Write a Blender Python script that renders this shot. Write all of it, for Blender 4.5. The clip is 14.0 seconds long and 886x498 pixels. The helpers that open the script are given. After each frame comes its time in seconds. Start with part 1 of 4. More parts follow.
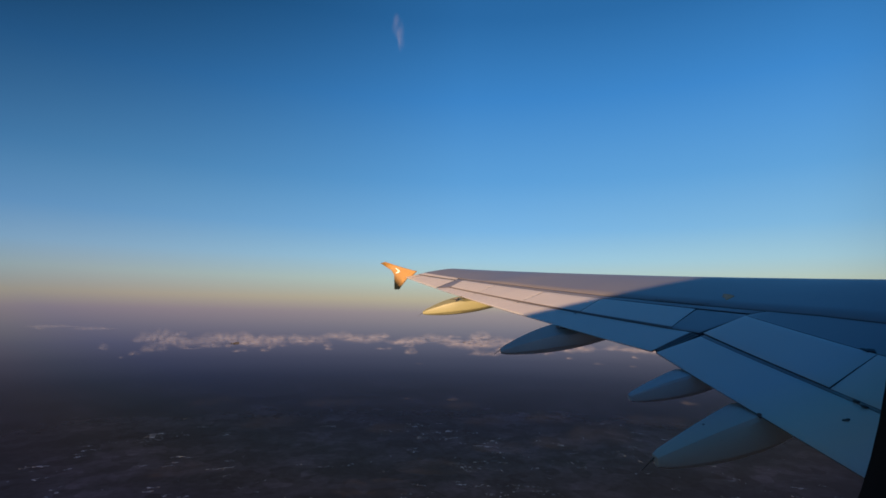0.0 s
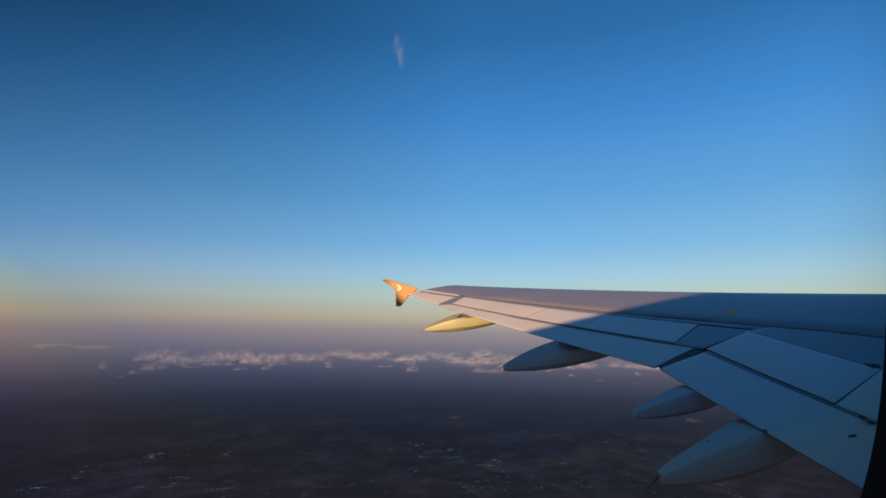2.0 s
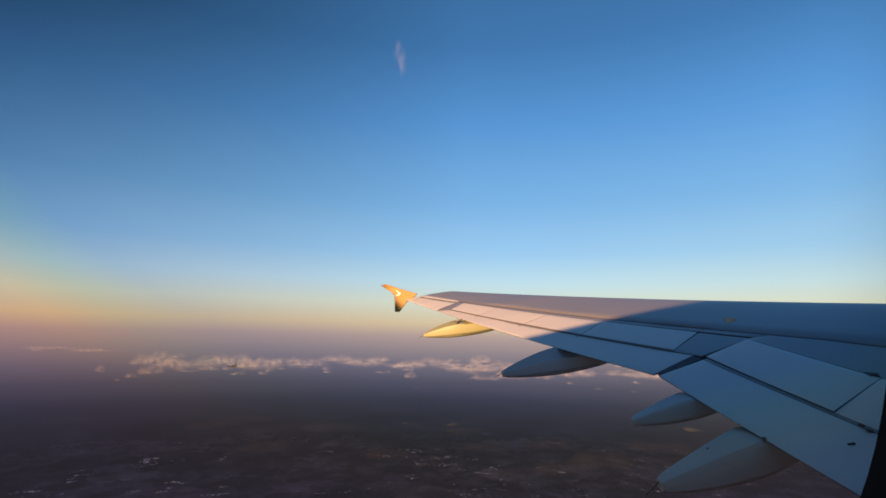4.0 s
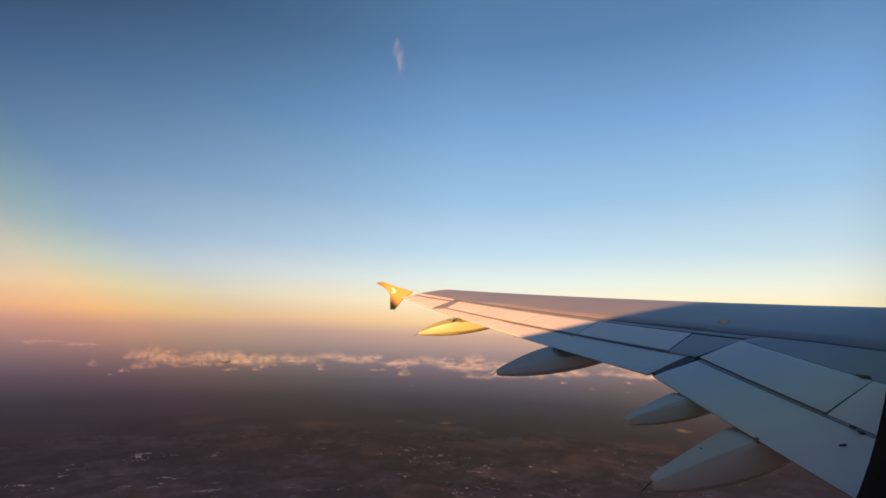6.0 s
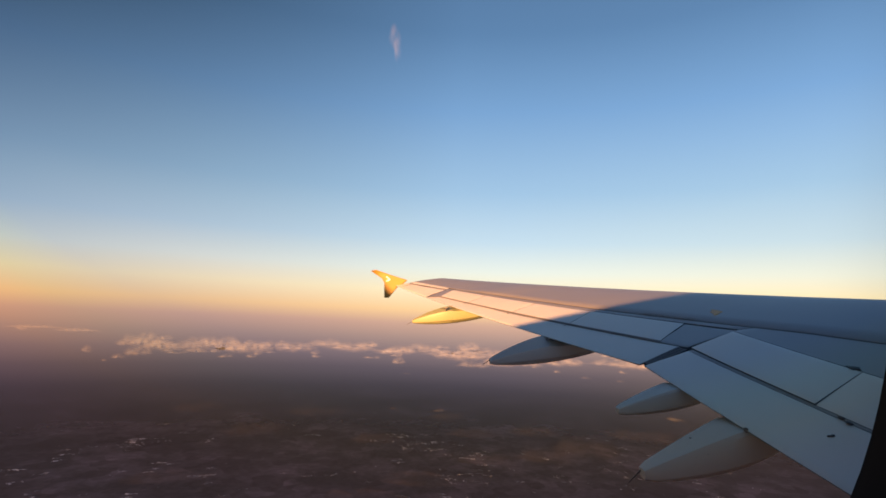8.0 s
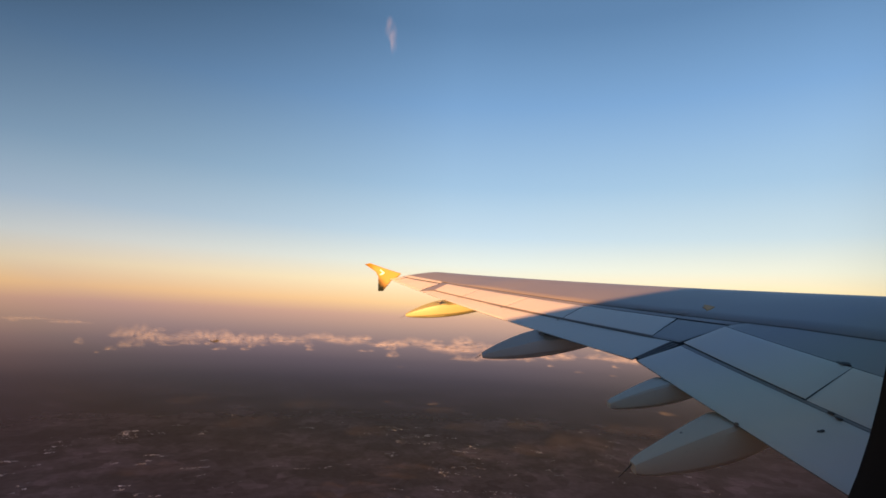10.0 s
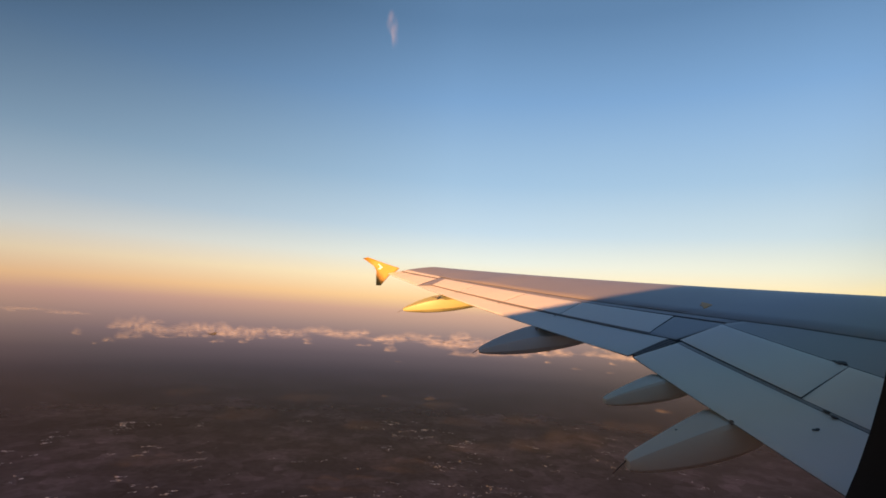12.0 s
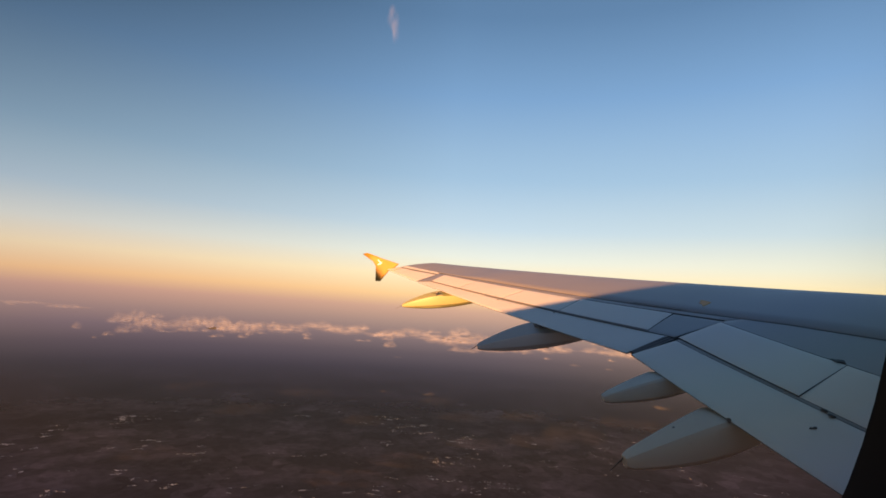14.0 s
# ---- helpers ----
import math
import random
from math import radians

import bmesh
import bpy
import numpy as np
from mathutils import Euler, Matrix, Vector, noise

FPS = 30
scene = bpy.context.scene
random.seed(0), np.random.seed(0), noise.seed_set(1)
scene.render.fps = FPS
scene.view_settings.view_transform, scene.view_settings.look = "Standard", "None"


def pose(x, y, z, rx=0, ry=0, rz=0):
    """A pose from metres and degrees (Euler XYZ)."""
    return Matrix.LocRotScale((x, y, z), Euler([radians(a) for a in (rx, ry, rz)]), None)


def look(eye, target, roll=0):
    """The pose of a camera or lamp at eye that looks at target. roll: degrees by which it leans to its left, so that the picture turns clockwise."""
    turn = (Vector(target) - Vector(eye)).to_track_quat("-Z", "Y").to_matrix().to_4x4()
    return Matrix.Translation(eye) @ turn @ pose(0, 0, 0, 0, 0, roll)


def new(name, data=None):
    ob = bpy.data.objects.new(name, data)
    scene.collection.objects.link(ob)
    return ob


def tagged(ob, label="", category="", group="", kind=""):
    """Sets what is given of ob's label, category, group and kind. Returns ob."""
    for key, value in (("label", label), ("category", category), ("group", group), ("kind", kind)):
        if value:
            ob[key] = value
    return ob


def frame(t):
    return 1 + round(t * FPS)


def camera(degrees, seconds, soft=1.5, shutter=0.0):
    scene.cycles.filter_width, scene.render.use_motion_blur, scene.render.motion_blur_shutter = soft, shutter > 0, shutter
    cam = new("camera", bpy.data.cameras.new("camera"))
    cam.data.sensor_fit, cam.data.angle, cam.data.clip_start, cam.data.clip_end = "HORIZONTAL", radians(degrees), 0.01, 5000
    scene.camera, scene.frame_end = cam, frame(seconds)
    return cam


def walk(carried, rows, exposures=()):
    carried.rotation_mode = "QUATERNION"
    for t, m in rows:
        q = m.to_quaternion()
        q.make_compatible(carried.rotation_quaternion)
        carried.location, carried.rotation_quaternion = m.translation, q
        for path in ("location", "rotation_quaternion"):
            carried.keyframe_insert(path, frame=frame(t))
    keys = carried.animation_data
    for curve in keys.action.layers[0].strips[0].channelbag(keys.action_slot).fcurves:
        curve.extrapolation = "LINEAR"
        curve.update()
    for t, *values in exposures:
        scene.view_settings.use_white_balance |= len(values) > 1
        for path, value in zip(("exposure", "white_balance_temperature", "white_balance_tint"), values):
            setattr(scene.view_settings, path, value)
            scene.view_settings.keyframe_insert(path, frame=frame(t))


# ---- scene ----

# The airliner is built in its own axes (nose +Y, port side -X, up +Z) and set
# into the world nose-up and slightly banked.
AIRCRAFT = pose(0, 0, 0, 9.71, 2.35, 0)
GROUND_Z = -450.0

# ---- camera ----
cam = camera(80.0, 14.0, soft=1.7)
PATH = [
    (0.0, -1.7324, -8.6863, 0.4642, 92.212, 4.63, 8.626),
    (0.5, -1.7317, -8.6852, 0.4653, 92.215, 4.996, 8.665),
    (1.0, -1.7214, -8.6895, 0.4680, 92.243, 5.595, 8.822),
    (1.5, -1.7166, -8.6950, 0.4660, 92.273, 6.085, 8.88),
    (2.0, -1.7117, -8.6969, 0.4670, 92.348, 6.45, 8.91),
    (2.5, -1.7080, -8.7000, 0.4657, 92.333, 6.753, 8.863),
    (3.0, -1.7090, -8.7010, 0.4623, 92.311, 6.964, 8.77),
    (5.5, -1.7002, -8.7186, 0.4498, 91.814, 7.005, 7.66),
    (6.0, -1.7028, -8.7177, 0.4500, 91.638, 6.87, 7.601),
    (6.5, -1.7114, -8.7124, 0.4490, 91.512, 6.633, 7.46),
    (7.0, -1.7163, -8.7091, 0.4480, 91.41, 6.292, 7.315),
    (7.5, -1.7256, -8.7031, 0.4491, 91.27, 5.904, 7.246),
    (8.0, -1.7307, -8.6992, 0.4480, 91.069, 5.567, 7.153),
    (8.5, -1.7409, -8.6939, 0.4454, 90.842, 5.299, 7.013),
    (11.0, -1.7652, -8.6784, 0.4390, 90.36, 4.583, 6.538),
    (11.5, -1.7734, -8.6739, 0.4350, 90.314, 4.428, 6.29),
    (12.0, -1.7757, -8.6732, 0.4330, 90.289, 4.318, 6.123),
    (12.5, -1.7759, -8.6732, 0.4335, 90.282, 4.225, 6.005),
    (13.0, -1.7772, -8.6718, 0.4339, 90.284, 4.130, 5.945),
    (13.5, -1.7824, -8.6661, 0.4350, 90.275, 4.001, 5.904),
    (14.0, -1.7838, -8.6642, 0.4353, 90.254, 3.876, 5.813),
]
EXPOSURES = [(0.0, 1.08, 4450, -7), (3.2, 1.3, 4650, -5), (5.2, 1.80, 6350, 6), (8.5, 1.90, 6950, 9), (11.0, 1.91, 7250, 9.5), (14.0, 1.90, 7400, 9.5)]
walk(cam, [(t, AIRCRAFT @ pose(x, y, z, 90 + pitch, roll, yaw)) for t, x, y, z, yaw, pitch, roll in PATH], EXPOSURES)

# ---- light ----
SUN_LOCAL_AZ, SUN_LOCAL_TAN = -29.0, 0.190     # degrees aft of starboard; rise over run across the hull
_az = radians(SUN_LOCAL_AZ)
sun_way = (AIRCRAFT.to_3x3() @ Vector((math.cos(_az), math.sin(_az), SUN_LOCAL_TAN * math.cos(_az)))).normalized()
sun_elevation = math.asin(sun_way.z)
sun_rotation = math.atan2(sun_way.x, sun_way.y)

sun = new("sun", bpy.data.lights.new("sun", "SUN"))
sun.data.energy, sun.data.angle, sun.data.color = 5.0, radians(0.7), (1.0, 0.47, 0.19)
sun.matrix_world = look(sun_way * 200, (0, 0, 0))

world = bpy.data.worlds.new("evening_sky")
scene.world = world
world.use_nodes = True
wn, wl = world.node_tree.nodes, world.node_tree.links
wn.clear()
w_out = wn.new("ShaderNodeOutputWorld")
w_bg = wn.new("ShaderNodeBackground")
w_sky = wn.new("ShaderNodeTexSky")
w_sky.sky_type, w_sky.sun_disc = "NISHITA", False
w_sky.sun_elevation, w_sky.sun_rotation, w_sky.altitude = sun_elevation, sun_rotation, 3500
w_scale = wn.new("ShaderNodeVectorMath")
w_scale.operation = "SCALE"
w_scale.inputs["Scale"].default_value = 0.12
w_coord = wn.new("ShaderNodeTexCoord")
w_sep = wn.new("ShaderNodeSeparateXYZ")
w_map = wn.new("ShaderNodeMapRange")
w_map.inputs["From Min"].default_value, w_map.inputs["From Max"].default_value = -0.25, 0.75
w_ramp = wn.new("ShaderNodeValToRGB")
w_mix = wn.new("ShaderNodeMix")
w_mix.data_type = "RGBA"
w_mix.inputs["Factor"].default_value = 0.9
# the sky is brighter on the side that faces the sun from across
w_fwd, w_aft, w_high, w_slope, w_part, w_side = (wn.new("ShaderNodeMath") for _ in range(6))
w_fwd.operation, w_aft.operation, w_high.operation = "MAXIMUM", "MINIMUM", "MAXIMUM"
w_slope.operation = w_part.operation = w_side.operation = "MULTIPLY_ADD"
for node in (w_fwd, w_aft, w_high):
    node.inputs[1].default_value = 0.0
w_slope.inputs[1].default_value, w_slope.inputs[2].default_value = 2.2, 0.17
w_part.inputs[1].default_value, w_part.inputs[2].default_value = 0.14, 1.06
w_lit = wn.new("ShaderNodeVectorMath")
w_lit.operation = "SCALE"
w_bg.inputs["Strength"].default_value = 0.33


def srgb(r, g, b):
    return tuple((v / 255 / 12.92) if v < 10 else ((v / 255 + 0.055) / 1.055) ** 2.4 for v in (r, g, b)) + (1.0,)


# evening gradient by the sine of the elevation: haze below the horizon, glow on it, blue above
SKY = [(-0.20, (31, 30, 42)), (-0.12, (68, 63, 78)), (-0.09, (93, 82, 94)), (-0.062, (128, 109, 116)), (-0.035, (165, 136, 131)), (-0.006, (202, 160, 143)),
       (0.018, (246, 200, 148)), (0.055, (247, 228, 188)), (0.095, (222, 228, 220)), (0.15, (183, 207, 225)), (0.24, (148, 183, 216)),
       (0.38, (110, 152, 200)), (0.50, (83, 121, 165)), (0.75, (60, 87, 123))]
ramp = w_ramp.color_ramp
while len(ramp.elements) > 1:
    ramp.elements.remove(ramp.elements[-1])
ramp.elements[0].position, ramp.elements[0].color = SKY[0][0] + 0.25, srgb(*SKY[0][1])
for at, rgb in SKY[1:]:
    ramp.elements.new(at + 0.25).color = srgb(*rgb)
wl.new(w_coord.outputs["Generated"], w_sep.inputs[0])
wl.new(w_sep.outputs["Z"], w_map.inputs["Value"])
wl.new(w_map.outputs["Result"], w_ramp.inputs["Fac"])
wl.new(w_sky.outputs[0], w_scale.inputs[0])
wl.new(w_scale.outputs[0], w_mix.inputs["A"])
wl.new(w_ramp.outputs["Color"], w_mix.inputs["B"])
wl.new(w_sep.outputs["Y"], w_fwd.inputs[0])
wl.new(w_sep.outputs["Y"], w_aft.inputs[0])
wl.new(w_sep.outputs["Z"], w_high.inputs[0])
wl.new(w_high.outputs[0], w_slope.inputs[0])
wl.new(w_fwd.outputs[0], w_part.inputs[0])
wl.new(w_aft.outputs[0], w_side.inputs[0])
wl.new(w_slope.outputs[0], w_side.inputs[1])
wl.new(w_part.outputs[0], w_side.inputs[2])
# yellow glow low over the nose
w_fore, w_low, w_both, w_tint = (wn.new("ShaderNodeMapRange"), wn.new("ShaderNodeMapRange"), wn.new("ShaderNodeMath"), wn.new("ShaderNodeMix"))
w_fore.inputs["From Min"].default_value, w_fore.inputs["From Max"].default_value = 0.1, 0.65
w_low.inputs["From Min"].default_value, w_low.inputs["From Max"].default_value = 0.32, 0.05
w_both.operation, w_tint.data_type, w_tint.blend_type = "MULTIPLY", "RGBA", "MULTIPLY"
w_tint.inputs["B"].default_value = (1.06, 0.95, 0.78, 1)
wl.new(w_sep.outputs["Y"], w_fore.inputs["Value"])
wl.new(w_sep.outputs["Z"], w_low.inputs["Value"])
wl.new(w_fore.outputs["Result"], w_both.inputs[0])
wl.new(w_low.outputs["Result"], w_both.inputs[1])
wl.new(w_both.outputs[0], w_tint.inputs["Factor"])
wl.new(w_mix.outputs["Result"], w_tint.inputs["A"])
# dusty pink low over the tail
w_back, w_near, w_pair, w_rose = (wn.new("ShaderNodeMapRange"), wn.new("ShaderNodeMapRange"), wn.new("ShaderNodeMath"), wn.new("ShaderNodeMix"))
w_back.inputs["From Min"].default_value, w_back.inputs["From Max"].default_value = -0.1, -0.6
w_near.inputs["From Min"].default_value, w_near.inputs["From Max"].default_value = 0.2, 0.03
w_pair.operation, w_rose.data_type, w_rose.blend_type = "MULTIPLY", "RGBA", "MULTIPLY"
w_rose.inputs["B"].default_value = (0.94, 0.88, 0.94, 1)
wl.new(w_sep.outputs["Y"], w_back.inputs["Value"])
wl.new(w_sep.outputs["Z"], w_near.inputs["Value"])
wl.new(w_back.outputs["Result"], w_pair.inputs[0])
wl.new(w_near.outputs["Result"], w_pair.inputs[1])
wl.new(w_pair.outputs[0], w_rose.inputs["Factor"])
wl.new(w_tint.outputs["Result"], w_rose.inputs["A"])
wl.new(w_rose.outputs["Result"], w_lit.inputs[0])
wl.new(w_side.outputs[0], w_lit.inputs["Scale"])
wl.new(w_lit.outputs[0], w_bg.inputs["Color"])
wl.new(w_bg.outputs[0], w_out.inputs["Surface"])


# ---- materials ----
def material(name, base, rough=0.5, metal=0.0, grain=0.06, scale=6.0, stains=0.1, stain_scale=0.7, bump=0.0, stretch=(1, 1, 1), coat=0.0):
    """Painted or moulded surface: fine grain and larger stains vary colour and gloss."""
    m = bpy.data.materials.new(name)
    m.use_nodes = True
    n, k = m.node_tree.nodes, m.node_tree.links
    b = n["Principled BSDF"]
    b.inputs["Metallic"].default_value = metal
    b.inputs["Coat Weight"].default_value = coat
    co, mp = n.new("ShaderNodeTexCoord"), n.new("ShaderNodeMapping")
    mp.inputs["Scale"].default_value = stretch
    k.new(co.outputs["Object"], mp.inputs[0])
    fine, wide = n.new("ShaderNodeTexNoise"), n.new("ShaderNodeTexNoise")
    fine.inputs["Scale"].default_value, fine.inputs["Detail"].default_value = scale, 6
    wide.inputs["Scale"].default_value, wide.inputs["Detail"].default_value = stain_scale, 4
    k.new(mp.outputs[0], fine.inputs["Vector"])
    k.new(mp.outputs[0], wide.inputs["Vector"])
    info = n.new("ShaderNodeObjectInfo")
    total = n.new("ShaderNodeMath")
    total.operation = "MULTIPLY_ADD"
    k.new(fine.outputs["Fac"], total.inputs[0])
    total.inputs[1].default_value = grain * 2
    part2 = n.new("ShaderNodeMath")
    part2.operation = "MULTIPLY_ADD"
    k.new(wide.outputs["Fac"], part2.inputs[0])
    part2.inputs[1].default_value = stains * 2
    part2.inputs[2].default_value = 1 - grain - stains
    k.new(part2.outputs[0], total.inputs[2])
    own = n.new("ShaderNodeMath")
    own.operation = "MULTIPLY_ADD"
    k.new(info.outputs["Random"], own.inputs[0])
    own.inputs[1].default_value = 0.03
    k.new(total.outputs[0], own.inputs[2])
    tint = n.new("ShaderNodeVectorMath")
    tint.operation = "SCALE"
    tint.inputs[0].default_value = base
    k.new(own.outputs[0], tint.inputs["Scale"])
    k.new(tint.outputs[0], b.inputs["Base Color"])
    r = n.new("ShaderNodeMath")
    r.operation = "MULTIPLY_ADD"
    k.new(wide.outputs["Fac"], r.inputs[0])
    r.inputs[1].default_value, r.inputs[2].default_value = 0.16, rough - 0.08
    k.new(r.outputs[0], b.inputs["Roughness"])
    if bump:
        bp = n.new("ShaderNodeBump")
        bp.inputs["Strength"].default_value, bp.inputs["Distance"].default_value = bump, 0.01
        k.new(fine.outputs["Fac"], bp.inputs["Height"])
        k.new(bp.outputs[0], b.inputs["Normal"])
    return m


M_BOX = material("wing_box_grey_paint", (0.285, 0.265, 0.25), 0.42, 0.2, 0.06, 9, 0.22, 0.8, 0.04, (1, 0.35, 1))
M_PANEL = material("control_surface_paint", (0.76, 0.715, 0.64), 0.5, 0.0, 0.04, 10, 0.11, 1.3, 0.02, (1, 0.4, 1))
M_FAIRING = material("fairing_paint", (0.58, 0.55, 0.51), 0.5, 0.0, 0.04, 14, 0.10, 2.2, 0.03, (1, 0.3, 1))
# fairing paint again, with the low sun's yellow put into its colour
M_FAIRING_SUNLIT = material("sunlit_fairing_paint", (0.29, 0.285, 0.135), 0.5, 0.0, 0.04, 14, 0.10, 2.2, 0.03, (1, 0.3, 1))
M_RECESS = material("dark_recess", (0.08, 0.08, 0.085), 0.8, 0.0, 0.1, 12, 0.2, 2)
# brown of seals and small marks; in the gap strips it stands for shade
M_SEAL_AND_GAP = material("brown_seal_and_gap_shade", (0.17, 0.15, 0.14), 0.7, 0.0, 0.1, 12, 0.2, 2)
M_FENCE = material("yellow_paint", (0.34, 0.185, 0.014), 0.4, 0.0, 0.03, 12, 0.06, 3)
M_WHITE = material("white_decal", (0.86, 0.82, 0.74), 0.5)
M_EMBLEM = material("orange_decal", (0.75, 0.33, 0.05), 0.5, 0.0, 0.1, 40, 0.1, 8)
# grime of marks and rods; on panel rims it stands in for gap shade
M_GRIME_AND_GAP = material("grime_and_gap_shade", (0.06, 0.058, 0.06), 0.6, 0.0, 0.2, 30, 0.2, 8)
M_HULL = material("hull_white_paint", (0.75, 0.75, 0.74), 0.4, 0.0, 0.03, 4, 0.06, 0.4)
M_LINING = material("cabin_lining", (0.10, 0.10, 0.105), 0.7, 0.0, 0.05, 60, 0.08, 3)
M_FRAME = material("black_window_seal", (0.006, 0.006, 0.0065), 0.8, 0.0, 0.1, 60, 0.1, 6)


# ---- building helpers ----
def mesh_of(name, verts, faces, mat, smooth=None, second=None):
    """second: another material and the numbers of the faces that wear it."""
    me = bpy.data.meshes.new(name)
    me.from_pydata([tuple(v) for v in verts], [], faces)
    me.materials.append(mat)
    if second:
        me.materials.append(second[0])
        for i in second[1]:
            me.polygons[i].material_index = 1
    if smooth is not None:
        me.polygons.foreach_set("use_smooth", [True] * len(me.polygons))
        me.set_sharp_from_angle(angle=radians(smooth))
    me.validate()
    return me


def part(name, verts, faces, mat, parent, label="", smooth=30, second=None):
    ob = new(name, mesh_of(name, verts, faces, mat, smooth, second))
    ob.parent = parent
    return tagged(ob, label)


def loft(rings, closed_ends=True):
    """Faces between equal rings of points."""
    n = len(rings[0])
    verts = [p for ring in rings for p in ring]
    faces = []
    for i in range(len(rings) - 1):
        for j in range(n):
            a, b = i * n + j, i * n + (j + 1) % n
            faces.append((a, b, b + n, a + n))
    if closed_ends:
        faces.append(tuple(range(n - 1, -1, -1)))
        faces.append(tuple(range((len(rings) - 1) * n, len(rings) * n)))
    return verts, faces


# ---- wing geometry (half span 17 m, kink at 6.4 m) ----
Z0, DIHEDRAL, FLEX = -0.975, math.tan(radians(5.074)), 0.522
S_KINK, S_TIP, C_KINK, C_TIP, SWEEP = 6.4, 16.9, 3.8, 1.5, 0.52
Y_TE_IN = -SWEEP * S_KINK - C_KINK
Y_TE_TIP = -SWEEP * S_TIP - C_TIP


def lead(s):
    return -SWEEP * s


def trail(s):
    return Y_TE_IN if s < S_KINK else Y_TE_IN + (Y_TE_TIP - Y_TE_IN) * (s - S_KINK) / (S_TIP - S_KINK)


def mid_z(s):
    return Z0 + DIHEDRAL * s + FLEX * (s / 17) ** 2


def top_c(c):
    c = min(max(c, 0.0), 1.0)
    return 0.1085 * (math.sqrt(c) - 0.55 * c - 0.45 * c * c)


def low_c(c):
    c = min(max(c, 0.0), 1.0)
    return -0.085 * (math.sqrt(c) - c) * 1.6 * (1 - 0.25 * c)


def skin_chord(s):
    """Chord with the kink of the trailing edge eased out, for the height of the upper skin."""
    e = s - S_KINK
    rise = 0.0 if e < -0.9 else e if e > 0.9 else (e + 0.9) ** 2 / 3.6
    return lead(s) - Y_TE_IN - (Y_TE_TIP - Y_TE_IN) * rise / (S_TIP - S_KINK)


def joint_c(s):
    """Where the joint line crosses the chord: further forward inboard, back again near the aileron."""
    if s < S_KINK:
        return 0.617 - 0.009 * (S_KINK - s)
    return 0.617 + 0.015 * min(max((s - 12.0) / 1.5, 0.0), 1.0)


def top_z(s, y):
    chord = skin_chord(s)
    slim = 1 - 0.13 * math.exp(-((s - 9.5) / 2.8) ** 2)
    return mid_z(s) + chord * slim * top_c((lead(s) - y) / chord)


def low_z(s, y):
    chord = lead(s) - trail(s)
    return mid_z(s) + chord * low_c((lead(s) - y) / chord) - 0.004


def at_c(s, c):
    return lead(s) + (trail(s) - lead(s)) * c


def slab(quad, thick=0.03, lift=(0.0, 0.0), nu=14, nv=8, edge=0.006, floor=None):
    """A panel on the wing's upper side. quad: four (s, y) corners, front pair first; its top follows the skin, raised by lift
    at its front and rear, and its rim is rounded off. Returns points, faces and the numbers of the rim's faces."""
    (s0, y0), (s1, y1), (s2, y2), (s3, y3) = quad
    span = max(math.hypot(s1 - s0, y1 - y0), 0.01)
    deep = max(math.hypot(s3 - s0, y3 - y0), 0.01)
    us = sorted([0, min(edge / span, 0.2)] + [i / nu for i in range(1, nu)] + [1 - min(edge / span, 0.2), 1])
    vs = sorted([0, min(edge / deep, 0.2)] + [i / nv for i in range(1, nv)] + [1 - min(edge / deep, 0.2), 1])
    verts, faces = [], []
    for i, u in enumerate(us):
        for j, v in enumerate(vs):
            s = (s0 * (1 - u) + s1 * u) * (1 - v) + (s3 * (1 - u) + s2 * u) * v
            y = (y0 * (1 - u) + y1 * u) * (1 - v) + (y3 * (1 - u) + y2 * u) * v
            rim = i in (0, len(us) - 1) or j in (0, len(vs) - 1)
            verts.append((-s, y, top_z(s, y) + lift[0] * (1 - v) + lift[1] * v - (edge * 0.4 if rim else 0)))
    nj = len(vs)
    for i in range(len(us) - 1):
        for j in range(nj - 1):
            a = i * nj + j
            faces.append((a + nj, a + nj + 1, a + 1, a))
    tops = len(faces)
    rim = [j for j in range(nj)] + [i * nj + nj - 1 for i in range(1, len(us))] + \
          [(len(us) - 1) * nj + j for j in range(nj - 2, -1, -1)] + [i * nj for i in range(len(us) - 2, 0, -1)]
    base = len(verts)
    for i in rim:
        x, y, z = verts[i]
        verts.append((x, y, z - thick if floor is None else min(z - 0.005, max(z - thick, floor(-x, y)))))
    for a in range(len(rim)):
        b = (a + 1) % len(rim)
        faces.append((rim[a], rim[b], base + b, base + a))
    faces.append(tuple(base + a for a in reversed(range(len(rim)))))
    # turn all faces outward where the quad runs the other way round
    (ax, ay, _), (bx, by, _), (cx, cy, _) = (verts[k] for k in faces[0][:3])
    if (bx - ax) * (cy - ay) - (by - ay) * (cx - ax) < 0:
        faces = [tuple(reversed(f)) for f in faces]
    return verts, faces, range(tops, len(faces))


# ---- airliner ----
airliner = tagged(new("airliner"), "white narrow-body airliner with grey wing and yellow wingtip, in flight", "airplane")
airliner.matrix_world = AIRCRAFT

# wing box: the grey main skin from the leading edge back to the panel joint
SPANS = [1.0, 2.2, 3.4, 4.6, 5.6, 6.4, 7.2, 8.2, 9.2, 10.4, 11.6, 12.8, 14.0, 15.0, 15.8, 16.4, 16.75, 16.9]
TOPS = [0.0, 0.004, 0.012, 0.03, 0.06, 0.1, 0.16, 0.24, 0.33, 0.43, 0.54, 0.997, 1.0]


def box_ring(s):
    ring = []
    chords = [c if c < 0.9 else c * joint_c(s) for c in TOPS]
    for c in chords:
        y = at_c(s, c)
        ring.append((-s, y, top_z(s, y) - (0.004 if c == chords[-1] else 0)))
    for c in reversed(chords[1:]):
        y = at_c(s, c)
        ring.append((-s, y, low_z(s, y)))
    return ring


